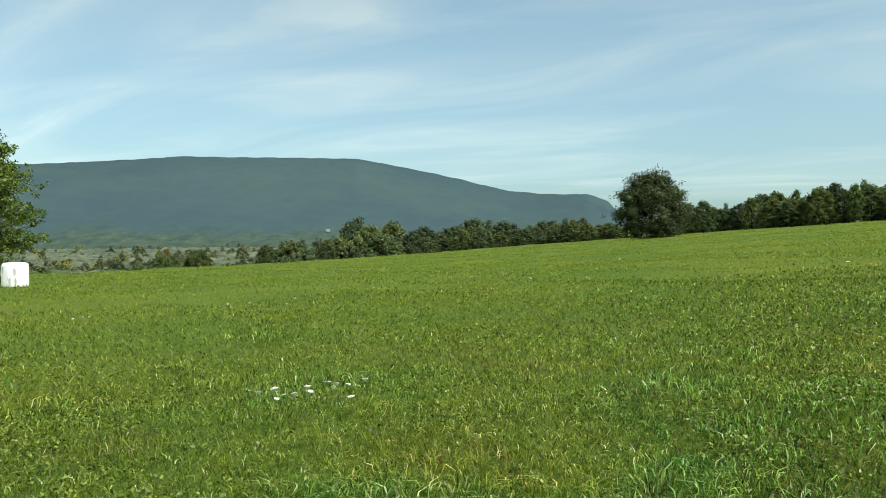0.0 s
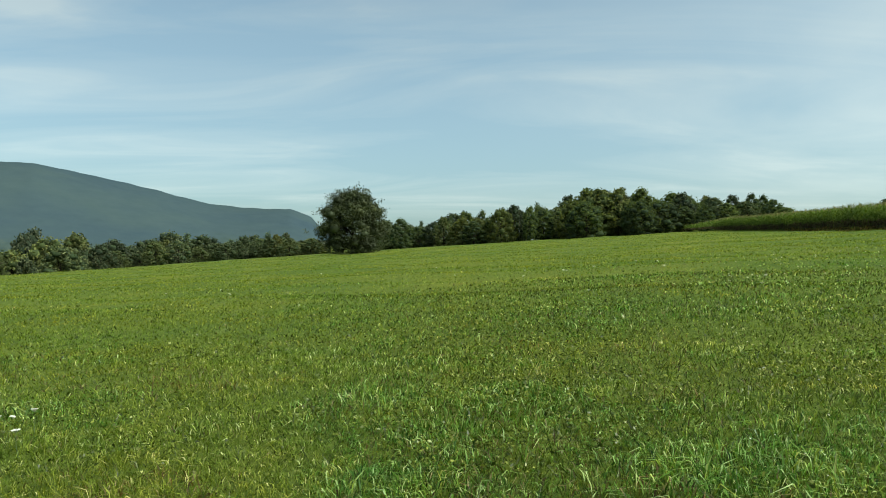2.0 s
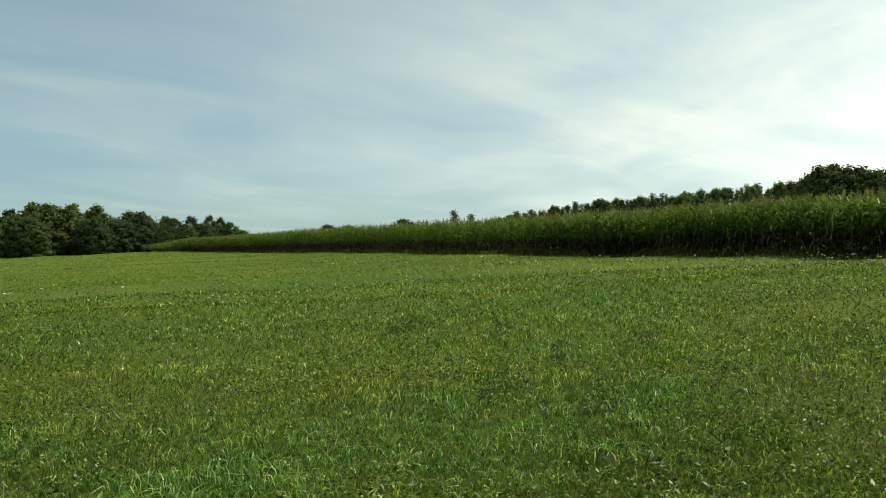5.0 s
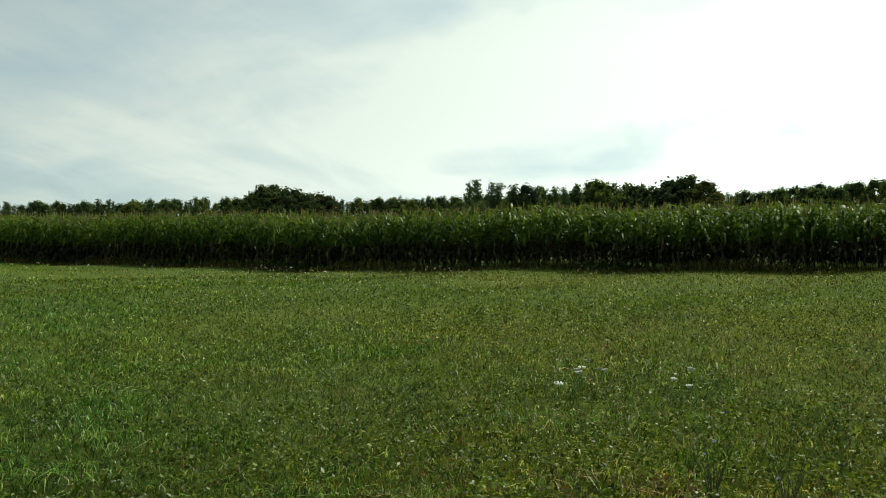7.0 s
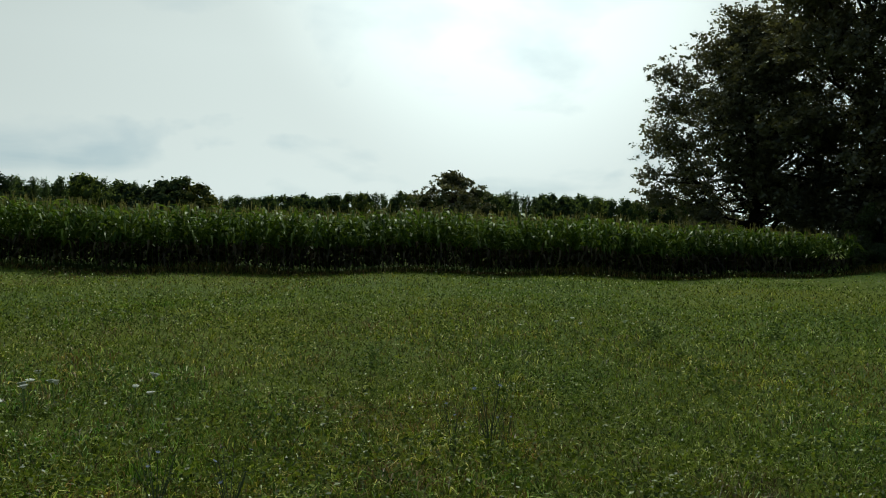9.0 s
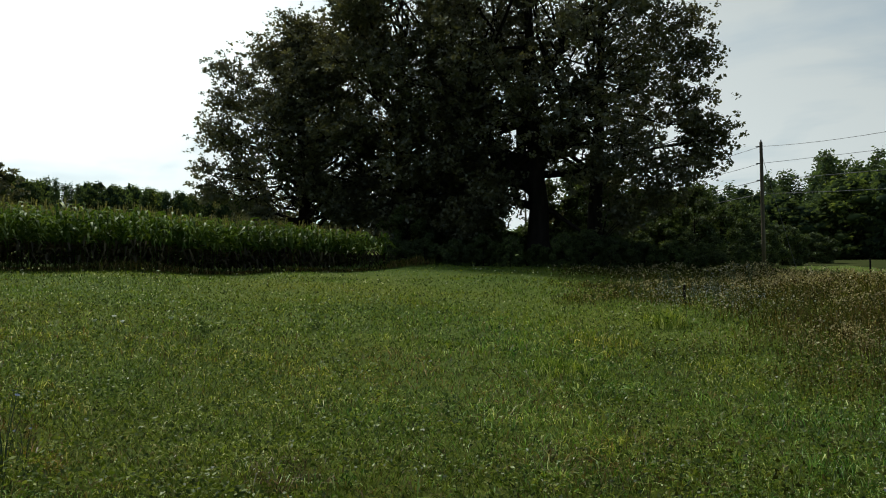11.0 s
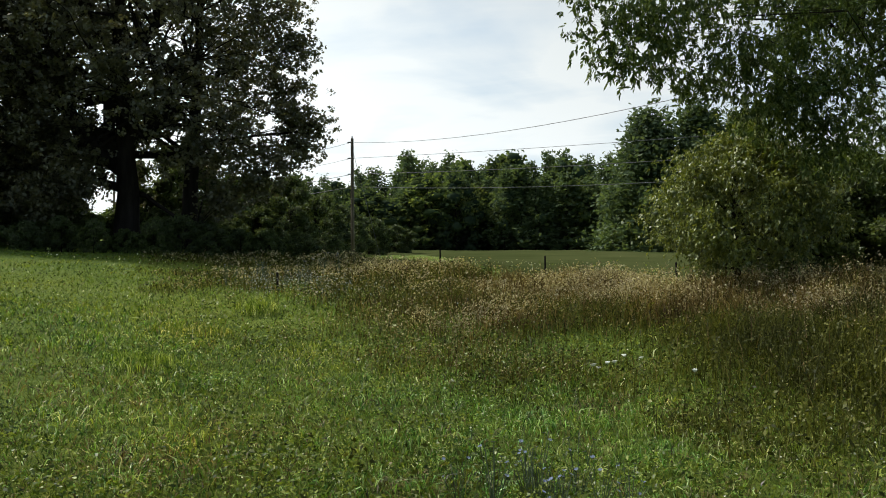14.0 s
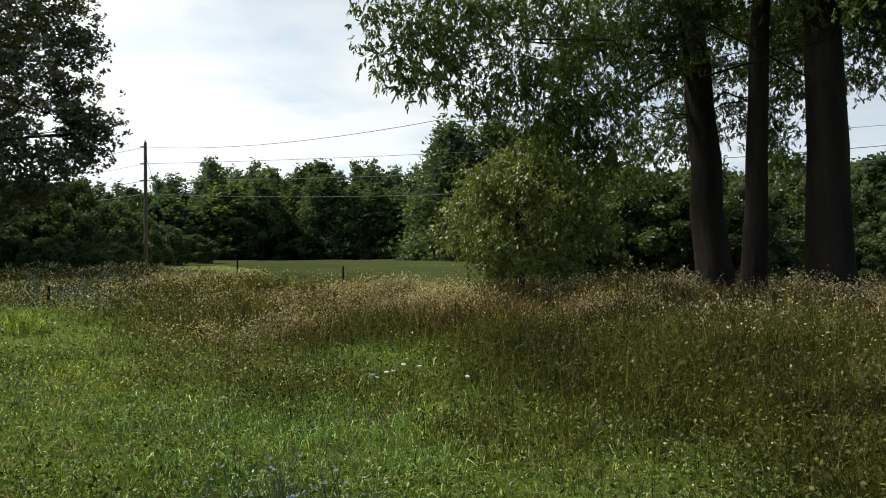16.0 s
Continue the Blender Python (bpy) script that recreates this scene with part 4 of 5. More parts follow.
def wood(skyline, r0, r1, count, pine, group, jitter=0.10, low=1.0, grow=1.06, leafy=None, spread=(0.85, 1.4)):
    """Trees in a belt between two distances, each as tall as the wood's skyline at its bearing asks."""
    bs, rises = zip(*skyline)
    for i in range(count):
        b = bs[0] + (bs[-1] - bs[0]) * (i + rng.uniform(0.1, 0.9)) / count
        r = rng.uniform(r0, r1)
        src = rng.choice(pines) if rng.random() < pine else rng.choice(leafy or protos)
        x, y = spot(b, r)
        rise = float(np.interp(b, bs, rises))
        h = (1.6 + r * math.tan(radians(rise)) - gz(x, y)) * low * rng.uniform(1 - jitter, 1 + jitter * 0.4) * grow + 0.4
        h = max(h, 2.0)
        wide = rng.uniform(*spread)
        k = h / HEIGHT[src.name]
        again(src, b, r, rng.uniform(0, 360), min(max(k, 0.6), 1.1) * wide, k / min(max(k, 0.6), 1.1) / wide, 0.4, group)


BROW = ((-13, -0.8), (-11.4, -0.2), (-8.6, 0.15), (-7.4, 1.15), (-5.8, 1.45), (-3.4, 1.2), (-1, 1.3), (2.6, 1.7), (5.9, 1.35), (8.6, 1.65), (12.2, 1.7))
HILL = ((15.5, 2.6), (17, 2.8), (19.5, 2.6), (20.4, 2.5), (22.2, 3.4), (24.5, 3.2), (26.6, 3.75), (29.8, 4.1), (31.4, 4.85), (33.9, 4.95), (36.7, 4.35), (38.7, 4.05), (41.1, 4.3), (42.7, 4.1), (44.5, 3.6))
EAST = ((62, 4.2), (63.4, 4.45), (66, 4.95), (68.8, 5.35), (72.1, 5.55), (76, 5.75), (79, 6.0), (89, 6.15), (93, 6.4), (97, 6.3), (104, 6.65), (111, 6.7), (116.4, 6.3), (120, 6.4), (123, 6.6), (126, 6.75),
        (129, 6.8), (136, 6.8), (139.5, 6.6), (143.4, 6.25), (150, 5.9))
SOUTH = ((172, 5.3), (179.4, 5.4), (184.2, 6.4), (187, 6.75), (189.1, 6.95), (192, 7.1), (193.5, 6.8), (195.2, 7.0), (196.2, 7.55), (197.4, 6.95), (199.8, 6.85), (203, 6.7), (208, 6.8))
EDGE = ((-27, -1.5), (-22, -1.4), (-19, -1.0), (-17, -0.7), (-15.5, -1.0), (-13, -0.8), (-11, -0.3), (-8, 0.1))
wood(BROW, 228, 290, 70, 0.22, "trees below the meadow brow", 0.30, grow=1.05, spread=(0.7, 1.3))
wood(BROW, 224, 240, 26, 0.0, "trees below the meadow brow", 0.3, 0.85)
wood(HILL, 215, 262, 90, 0.14, "wood on the hill", 0.28, grow=1.06, leafy=darks + protos[:2], spread=(0.65, 1.25))
wood(HILL[7:13], 206, 218, 12, 0.0, "wood on the hill", 0.2, 0.8, leafy=darks)
wood(EAST, 235, 262, 260, 0.35, "wood beyond the maize", 0.10, grow=1.03, leafy=darks, spread=(0.6, 1.0))
wood(((82.6, 6.4), (84.3, 6.85), (86.7, 6.6), (88.4, 6.2)), 215, 235, 7, 0.0, "wood beyond the maize", 0.04, grow=1.08)
wood(((97.9, 7.2), (98.6, 7.4), (100.6, 7.25), (103, 7.05), (105, 6.85), (107, 7.3), (109.5, 7.1), (111, 6.8)), 175, 195, 17, 0.65, "wood beyond the maize", 0.05, grow=1.06, leafy=darks, spread=(0.8, 1.1))
wood(((111.6, 6.9), (113.1, 7.55), (114.8, 7.0)), 175, 188, 4, 0.0, "wood beyond the maize", 0.03, grow=1.05, spread=(1.1, 1.4))
wood(((149, 5.6), (156, 3.6), (172, 3.6)), 130, 190, 34, 0.1, "wood behind the oaks", 0.2, leafy=darks)
wood(SOUTH, 138, 162, 90, 0.92, "wood behind the mown field", 0.24, grow=1.10, leafy=darks, spread=(0.75, 1.15))
wood(SOUTH[2:6], 122, 134, 16, 0.25, "wood behind the mown field", 0.25, 0.82, leafy=darks)
wood(SOUTH[5:], 122, 134, 26, 0.95, "wood behind the mown field", 0.18, 0.88, leafy=darks)
wood(((206, 6.5), (240, 7.0)), 115, 150, 30, 0.3, "wood behind the mown field", 0.2, leafy=darks)
wood(EDGE, 170, 300, 26, 0.0, "scrub trees below the brow", 0.25)
for b, r, h in ((59.1, 255, 4.85), (60.35, 265, 4.6), (55.6, 255, 4.25), (68.5, 270, 5.2), (50.2, 260, 3.85), (51.6, 250, 3.8), (63.6, 250, 4.75), (64.6, 250, 4.8)):
    src, (x, y) = (pines[0] if h > 4.5 else protos[2]), spot(b, r)
    k = (2.0 + r * math.tan(radians(h)) - gz(x, y)) / HEIGHT[src.name]
    again(src, b, r, 70 * b, k * 1.5, 1 / 1.5, 0.4, "trees on the maize skyline")
for _ in range(100):
    again(rng.choice(protos), rng.uniform(-31, -3), 700 * 2.6 ** rng.random(), rng.uniform(0, 360), rng.uniform(0.9, 1.7), rng.uniform(0.7, 1.0), 0.5, "scattered trees on the valley floor")
scrub = [broadleaf("scrub_tree", "olive scrub tree on the valley floor, paled with painted haze", seed, h, w, -0.4, 0.2, 18, 3, 420, 0.80, M_SCRUB, fine=False, core=0.7, inner=M_SCRUB) for seed, h, w in ((71, 8, 7), (72, 10, 6.5), (73, 6.5, 8))]
for i, ob in enumerate(scrub):
    put(ob, -20 + 4 * i, 420 + 30 * i, 50 * i, 0.4)
for _ in range(290):
    again(rng.choice(scrub), rng.uniform(-31, -5), 760 * 2.9 ** rng.random(), rng.uniform(0, 360), rng.uniform(1.0, 2.1), rng.uniform(0.8, 1.2), 0.5, "scrub on the valley floor")
for b, r, k in ((-19.3, 104, 0.95), (-18.8, 108, 1.0), (-17.0, 106, 1.15), (-12.5, 112, 0.7), (-8.2, 130, 0.9)):
    again(rng.choice(shrubs), b, r, rng.uniform(0, 360), k, 1.0, 0.1, "dark bushes on the brow")
corner_pine = put(conifer("white_pine_tree", "tall layered white pine at the corner of the field", 57, 15.0, 14.0, 0.6, 0.3, 26, 22000, 0.34, 0.4), 205.2, 92, 0, 0.2)
again(corner_pine, 208.4, 94, 130, 1.0, 1.05, 0.2, "white pines at the field corner")
again(corner_pine, 211.5, 97, 250, 1.05, 0.95, 0.2, "white pines at the field corner")
for b, r, k in ((160, 44, 0.8), (162.5, 47, 0.9), (165, 46, 0.8), (167.5, 48, 0.7), (171.5, 47, 0.9), (174, 46, 1.0), (176, 48, 1.0), (178, 50, 1.1),
                (180, 52, 1.3), (182, 56, 1.2), (185.5, 66, 1.3), (187.5, 72, 1.2), (159.2, 39.5, 0.50), (161.2, 40.5, 0.56), (164.5, 52, 1.1), (162.8, 53, 1.2), (170.6, 52, 1.6), (172.5, 53, 1.8), (174.5, 52, 1.6), (176.5, 54, 1.7), (161, 54, 1.6), (163, 55, 1.7), (165, 54, 1.5), (163.4, 40, 0.48), (165.4, 40.5, 0.44), (167.3, 39.5, 0.40), (169.2, 40, 0.46), (171, 39.5, 0.44),
                (172.8, 40.5, 0.52), (174.6, 40, 0.50), (176.6, 41, 0.58), (178.6, 41, 0.58), (180.6, 42, 0.52), (182.6, 44, 0.5),
                (214, 26, 1.15), (216, 24.5, 1.05), (218, 26, 1.25), (220, 24.6, 1.05), (222, 26, 0.95), (224, 25, 0.8), (226, 26.5, 0.8), (228, 27.5, 0.7), (230, 29, 0.7), (232.4, 28, 0.7), (235, 30, 0.8), (217, 31, 1.4), (223, 32, 1.2), (229, 34, 1.1)):
    again(rng.choice(shrubs), b, r, rng.uniform(0, 360), k, rng.uniform(0.9, 1.1), 0.1, "hedgerow shrubs")
# the tree behind the bale
put(broadleaf("edge_tree", "sunlit green tree at the meadow edge behind the bale", 26, 11.6, 10.4, 0.4, 0.3, 44, 12, 56000, 0.12, M_EDGE, clump=0.34, bunch=0.25), -31.4, 60, 0)
for i, ob in enumerate(protos + pines + shrubs + darks):
    b, r, k = [(-4, 245, 0.6), (2, 250, 0.6), (8, 240, 0.55), (25, 232, 0.6), (40, 228, 0.6), (75, 262, 0.7), (100, 265, 0.8), (190, 140, 0.8), (163, 46, 1), (173, 48, 1), (184, 62, 1), (188, 128, 0.6), (197, 130, 0.7), (214, 128, 0.7)][i]
    put(ob, b, r, 30 * i, 0.3)
    ob.matrix_basis = ob.matrix_basis @ Matrix.Diagonal((k, k, k, 1))


def build_valley_woods():
    """Scrub and woods on the valley floor, too many to count."""
    B = np.radians(np.linspace(-44, 13, 420))
    R = np.geomspace(320, 2350, 200)
    BB, RR = np.meshgrid(B, R, indexing="ij")
    X, Y = RR * np.sin(BB), RR * np.cos(BB)
    Z = ground_height(X, Y)
    for i in range(X.shape[0]):
        for j in range(X.shape[1]):
            x, y = X[i, j], Y[i, j]
            grain = 9 + 6 * min(RR[i, j] / 1500, 1)
            d = noise.voronoi(Vector((x / grain, y / grain, 0.5)))[0][0]
            stand = noise.fractal(Vector((x / 210, y / 120, 3.1)), 0.8, 2.0, 4)
            tall = 5.0 + 7.0 * max(0.0, min(1.0, 0.6 + 1.6 * stand))
            Z[i, j] += (tall * (0.45 + 0.65 * max(0.0, 1 - d * 1.1)) + noise.noise(Vector((x / 3, y / 3, 1))) * 1.4) if stand > -0.30 else 0.3
    ni, nj = X.shape
    i, j = np.meshgrid(np.arange(ni - 1), np.arange(nj - 1), indexing="ij")
    a = i * nj + j
    F = np.stack([a, a + 1, a + nj + 1, a + nj], -1).reshape(-1, 4)
    me = raw_mesh("valley_woods", np.stack([X, Y, Z], -1).reshape(-1, 3), F, [M_VALLEY])
    tagged(new("valley_woods", me), "hazy scrub, woods and clearings on the valley floor", "woods", kind="stuff")


build_valley_woods()


# ---------------------------------------------------------------- grass
def in_rough(x, y):
    """How far a place lies inside the rough, dry grass: above zero is inside."""
    line = np.interp(y, [-80, -45, -32, -28, -22.6, -17, -14.4, -12.4, -9.5, -7.4, -5, 2], [5.0, 4.6, 3.7, 1.9, 0.8, -0.7, -2.1, -3.1, -3.8, -4.0, -4.0, -4.4])
    return line - x


def blades(rs, x, y, height, width, lean):
    """Bent blades, each one folded diamond from root to tip."""
    n = len(x)
    z = ground_height(x, y)
    az = rs.uniform(0, 2 * np.pi, n)
    d = np.stack([np.cos(az), np.sin(az), 0 * az], -1)
    fa = rs.uniform(0, 2 * np.pi, n)
    s = np.stack([np.cos(fa), np.sin(fa), 0 * fa], -1) * width[:, None]
    p = np.stack([x, y, z - 0.01], -1)
    up = np.array([0, 0, 1.0])
    l = (height * lean)[:, None]
    h = height[:, None]
    mid = p + up * h * 0.55 + d * l * 0.25
    tip = p + up * h * (1.0 - 0.40 * np.minimum(lean, 1.6))[:, None] + d * l
    V = np.stack([p, mid + s * 0.5, tip, mid - s * 0.5], 1).reshape(-1, 3)
    return V, np.arange(4 * n).reshape(-1, 4)


def polar(rs, n, r0, r1, b0=-36, b1=242):
    r = np.exp(rs.uniform(np.log(r0), np.log(r1), n))
    b = np.radians(rs.uniform(b0, b1, n))
    return r * np.sin(b), r * np.cos(b), r


def field_noise(x, y, scale, seed, octaves=3):
    """Smooth random height over a plane, 0 to 1, for whole arrays of places."""
    total, amp, full = 0.0, 1.0, 0.0
    for k in range(octaves):
        u, v = x / scale * 2 ** k + seed * 7.31, y / scale * 2 ** k - seed * 3.17
        iu, iv = np.floor(u), np.floor(v)
        fu, fv = u - iu, v - iv
        fu, fv = fu * fu * (3 - 2 * fu), fv * fv * (3 - 2 * fv)

        def corner(a, b):
            return np.modf(np.abs(np.sin(a * 127.1 + b * 311.7 + seed) * 43758.5453))[0]

        low = corner(iu, iv) * (1 - fu) + corner(iu + 1, iv) * fu
        high = corner(iu, iv + 1) * (1 - fu) + corner(iu + 1, iv + 1) * fu
        total = total + amp * (low * (1 - fv) + high * fv)
        full += amp
        amp *= 0.55
    return total / full


def outside_corn(x, y, gap):
    return x * math.sin(radians(CORN_BEARING)) + y * math.cos(radians(CORN_BEARING)) < CORN_NEAR - gap


def build_grass():
    rs = np.random.default_rng(3)
    x, y, r = polar(rs, 530000, 3.2, 62)
    under = np.sqrt(rs.uniform(0.01, 11.6, 90000))
    turn = rs.uniform(0, 2 * np.pi, 90000)
    back = polar(rs, 80000, 3.2, 45, 240, 326)
    x, y, r = (np.concatenate(v) for v in zip((x, y, r), back, (under * np.sin(turn), under * np.cos(turn), under)))
    # tussocks: most blades gather round scattered centres and lean out from them
    cell = np.maximum(0.16, r * 0.014)
    gx, gy = np.floor(x / cell), np.floor(y / cell)
    hx = np.modf(np.abs(np.sin(gx * 12.9898 + gy * 78.233) * 43758.5453))[0]
    hy = np.modf(np.abs(np.sin(gx * 39.346 + gy * 11.135) * 24634.6345))[0]
    pull = rs.uniform(0.2, 0.85, len(x)) * (rs.uniform(size=len(x)) < 0.55) * (1 - sstep(10, 20, r))
    x = x + ((gx + hx) * cell - x) * pull
    y = y + ((gy + hy) * cell - y) * pull
    bearing = np.degrees(np.arctan2(x, y)) % 360
    rich = sstep(2, 40, bearing) * (1 - sstep(66, 100, bearing))
    lush = field_noise(x, y, 3.2, 1) + 0.16 * rich
    bare = field_noise(x, y, 1.7, 2)
    tall = field_noise(x, y, 0.9, 3, 2)
    n = len(x)
    keep = (rs.uniform(size=n) > sstep(26, 60, r)) & outside_corn(x, y, 0.2) & ((in_rough(x, y) < 0.0) | (rs.uniform(size=n) < 0.26 - 0.16 * sstep(8, 14, r))) & (rs.uniform(size=n) < 1.15 - 0.9 * sstep(0.55, 0.72, bare))
    x, y, r, hx, lush, bare, tall, rich = (v[keep] for v in (x, y, r, hx, lush, bare, tall, rich))
    n = len(x)
    height = (0.05 + 0.04 * hx + 0.085 * sstep(0.40, 0.66, tall) + 0.02 * sstep(0.5, 0.68, lush) + 0.22 * sstep(-1.5, 1.5, in_rough(x, y)) * hx) * rs.uniform(0.5, 1.3, n) * (1 - 0.25 * sstep(8, 20, r) - 0.25 * sstep(22, 60, r))
    width = np.maximum(0.0080, r * 0.0011) * rs.uniform(0.55, 1.45, n) * (1 + 0.15 * sstep(0.5, 0.65, lush))
    V, F = blades(rs, x, y, height, width, rs.uniform(0.15, 1.0, n) * 1.7)
    north = 1 - sstep(0, 26, (np.degrees(np.arctan2(x, y)) + 40) % 360 - 40)
    dice = rs.uniform(size=n)
    sunny = sstep(70, 105, np.degrees(np.arctan2(x, y)) % 360) * (np.arctan2(x, y) % 6.28319 < 5.2)
    # with distance, blades change to the evened copy with its painted lit tone
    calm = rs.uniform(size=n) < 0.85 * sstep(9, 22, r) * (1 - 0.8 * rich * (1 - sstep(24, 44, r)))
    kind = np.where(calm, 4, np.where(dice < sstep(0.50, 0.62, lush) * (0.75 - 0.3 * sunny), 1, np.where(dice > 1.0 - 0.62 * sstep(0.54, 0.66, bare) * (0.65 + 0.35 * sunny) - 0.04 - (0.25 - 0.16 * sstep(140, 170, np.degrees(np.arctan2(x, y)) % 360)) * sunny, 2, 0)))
    # the north sector is brightened by colour: part of its blades swap too
    kind = np.where((rs.uniform(size=n) < 0.5 * north) & (kind == 0) & (r < 24), 4, kind)
    # a withered strip before the maize
    strip = CORN_NEAR - x * math.sin(radians(CORN_BEARING)) - y * math.cos(radians(CORN_BEARING))
    kind = np.where((rs.uniform(size=n) < 0.75 * (1 - sstep(2.0, 9.0, strip + (bare - 0.5) * 16)) * (1 - sstep(118, 132, np.degrees(np.arctan2(x, y)) % 360))) & (r < 60), 2, kind)
    # short shoots between the blades, one sliver each, coloured dark as gap shade
    ux, uy, ur = polar(rs, 380000, 3.2, 30)
    more = np.sqrt(rs.uniform(0.01, 11.6, 66000))
    ux, uy, ur = (np.concatenate(v) for v in zip((ux, uy, ur), polar(rs, 60000, 3.2, 30, 240, 326), (more * np.sin(turn[:66000] + 1), more * np.cos(turn[:66000] + 1), more)))
    ok = outside_corn(ux, uy, 0.2)
    ux, uy, ur = ux[ok], uy[ok], ur[ok]
    n = len(ux)
    # northern shoots take the lit grass colour to brighten that sector
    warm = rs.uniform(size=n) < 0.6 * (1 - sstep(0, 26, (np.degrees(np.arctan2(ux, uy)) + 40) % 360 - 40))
    h = rs.uniform(0.03, 0.10, n)
    az, fa = rs.uniform(0, 2 * np.pi, n), rs.uniform(0, 2 * np.pi, n)
    root = np.stack([ux, uy, ground_height(ux, uy) - 0.005], -1)
    side = np.stack([np.cos(fa), np.sin(fa), 0 * fa], -1) * (np.maximum(0.008, ur * 0.0013) * rs.uniform(0.6, 1.3, n))[:, None]
    l = h * rs.uniform(0.2, 1.8, n)
    tip = root + np.stack([np.cos(az) * l, np.sin(az) * l, h], -1)
    U = np.stack([root - side * 0.5, root + side * 0.5, tip], 1).reshape(-1, 3)
    T = np.arange(3 * n).reshape(-1, 3) + len(V)
    me = raw_mesh("meadow_grass", np.concatenate([V, U]), [F, T], [M_GRASS, M_LUSH, M_STRAW, M_GAPSHOOT, M_LITGRASS], np.concatenate([kind, np.where(warm, 4, 3)]))
    tagged(new("meadow_grass", me), "long uneven green meadow grass with straw-coloured blades and painted glints", "grass", kind="stuff")
    # shorter, thinner sward further up the slope, in the evened, lit grass colour
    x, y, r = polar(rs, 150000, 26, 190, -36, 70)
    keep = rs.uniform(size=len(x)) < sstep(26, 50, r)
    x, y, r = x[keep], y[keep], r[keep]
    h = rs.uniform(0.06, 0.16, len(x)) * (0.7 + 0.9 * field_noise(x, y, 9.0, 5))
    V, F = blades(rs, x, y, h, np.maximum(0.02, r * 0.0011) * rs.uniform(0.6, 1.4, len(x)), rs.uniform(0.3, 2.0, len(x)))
    tagged(new("upland_grass", raw_mesh("upland_grass", V, F, [M_LITGRASS])), "short even green sward up the slope", "grass", kind="stuff")


build_grass()


def build_rough_grass():
    rs = np.random.default_rng(4)
    x, y, r = polar(rs, 330000, 5, 46, 170, 250)
    edge = in_rough(x, y)
    bearing = np.degrees(np.arctan2(x, y)) % 360
    limit = np.interp(bearing, [170, 184, 188, 192, 195, 208, 213, 250], [46, 42, 34, 25, 21.5, 21.5, 23, 30])
    ragged = field_noise(x, y, 2.6, 6)
    tuft = field_noise(x, y, 1.3, 7)
    plume = field_noise(x, y, 1.9, 17, 2)
    keep = (edge + (ragged - 0.5) * 7.0 + rs.normal(size=len(x)) * 1.1 > 0.0) & (r < limit + (ragged - 0.5) * 5 + rs.normal(size=len(x)) * 0.5) & (rs.uniform(size=len(x)) < 0.25 + 1.1 * sstep(0.3, 0.6, tuft))
    x, y, r, edge, ragged, tuft, plume, bearing = (v[keep] for v in (x, y, r, edge, ragged, tuft, plume, bearing))
    n = len(x)
    brown = sstep(9.0, 15.0, r + (ragged - 0.5) * 9) * np.interp(bearing, [178, 190, 200], [0.14, 0.50, 0.92])
    dry = rs.uniform(size=n) < np.clip(brown * (0.55 + 0.9 * sstep(0.35, 0.6, ragged)), 0.05, 0.88)
    height = rs.uniform(0.3, 1.0, n) * np.clip(0.44 + edge * 0.07, 0.32, 0.72) * (0.15 + 1.8 * tuft) * np.where(bearing < 191, 0.8, 1.0) * (1 - 0.22 * sstep(14, 20, r))
    width = np.maximum(0.006, r * 0.0009) * rs.uniform(0.7, 1.3, n)
    V, F = blades(rs, x, y, height, width, rs.uniform(0.05, 0.8, n))
    Q = V.reshape(-1, 4, 3)
    for mask, name, label, mat in ((dry, "dry_grass", "tall brown dry grass and weeds gone to seed", M_DRY), (~dry, "weeds", "knee-high dull green weeds at the meadow edge", M_WEED)):
        q = Q[mask].reshape(-1, 3)
        tagged(new(name, raw_mesh(name, q, np.arange(len(q)).reshape(-1, 4), [mat])), label, "grass", kind="stuff")
    pick = dry & (rs.uniform(size=n) < 0.05 + 0.80 * sstep(0.40, 0.58, plume) * (1 - 0.4 * sstep(16, 21, r))) & (height > 0.25) & (rs.uniform(size=n) < 0.12 + 0.88 * sstep(8.5, 12.5, r)) | ~dry & (bearing < 192) & (rs.uniform(size=n) < 0.07)
    tips = Q[pick, 2]
    c = np.repeat(tips, 5, axis=0) + rs.normal(size=(len(tips) * 5, 3)) * np.array([0.045, 0.045, 0.055])
    Vs, Fs = leaf_quads(rs, c, np.maximum(0.014, np.repeat(r[pick], 5) * 0.0014) * rs.uniform(0.5, 1.4, len(c)), 0, 1.8)
    tagged(new("seed_heads", raw_mesh("seed_heads", Vs, Fs, [M_SEED])), "pale tan seed heads on the dry grass", "grass", kind="stuff")
    # leaves on the weeds
    pick = ~dry & (rs.uniform(size=n) < 0.75)
    mid = Q[pick, 1]
    c = np.repeat(mid, 2, axis=0) + rs.normal(size=(len(mid) * 2, 3)) * np.array([0.05, 0.05, 0.09])
    Vs, Fs = leaf_quads(rs, c, np.maximum(0.026, np.repeat(r[pick], 2) * 0.0016), 0.3, 1.8)
    tagged(new("weed_leaves", raw_mesh("weed_leaves", Vs, Fs, [M_WEED])), "small dull green leaves of meadow weeds", "weeds", kind="stuff")


build_rough_grass()


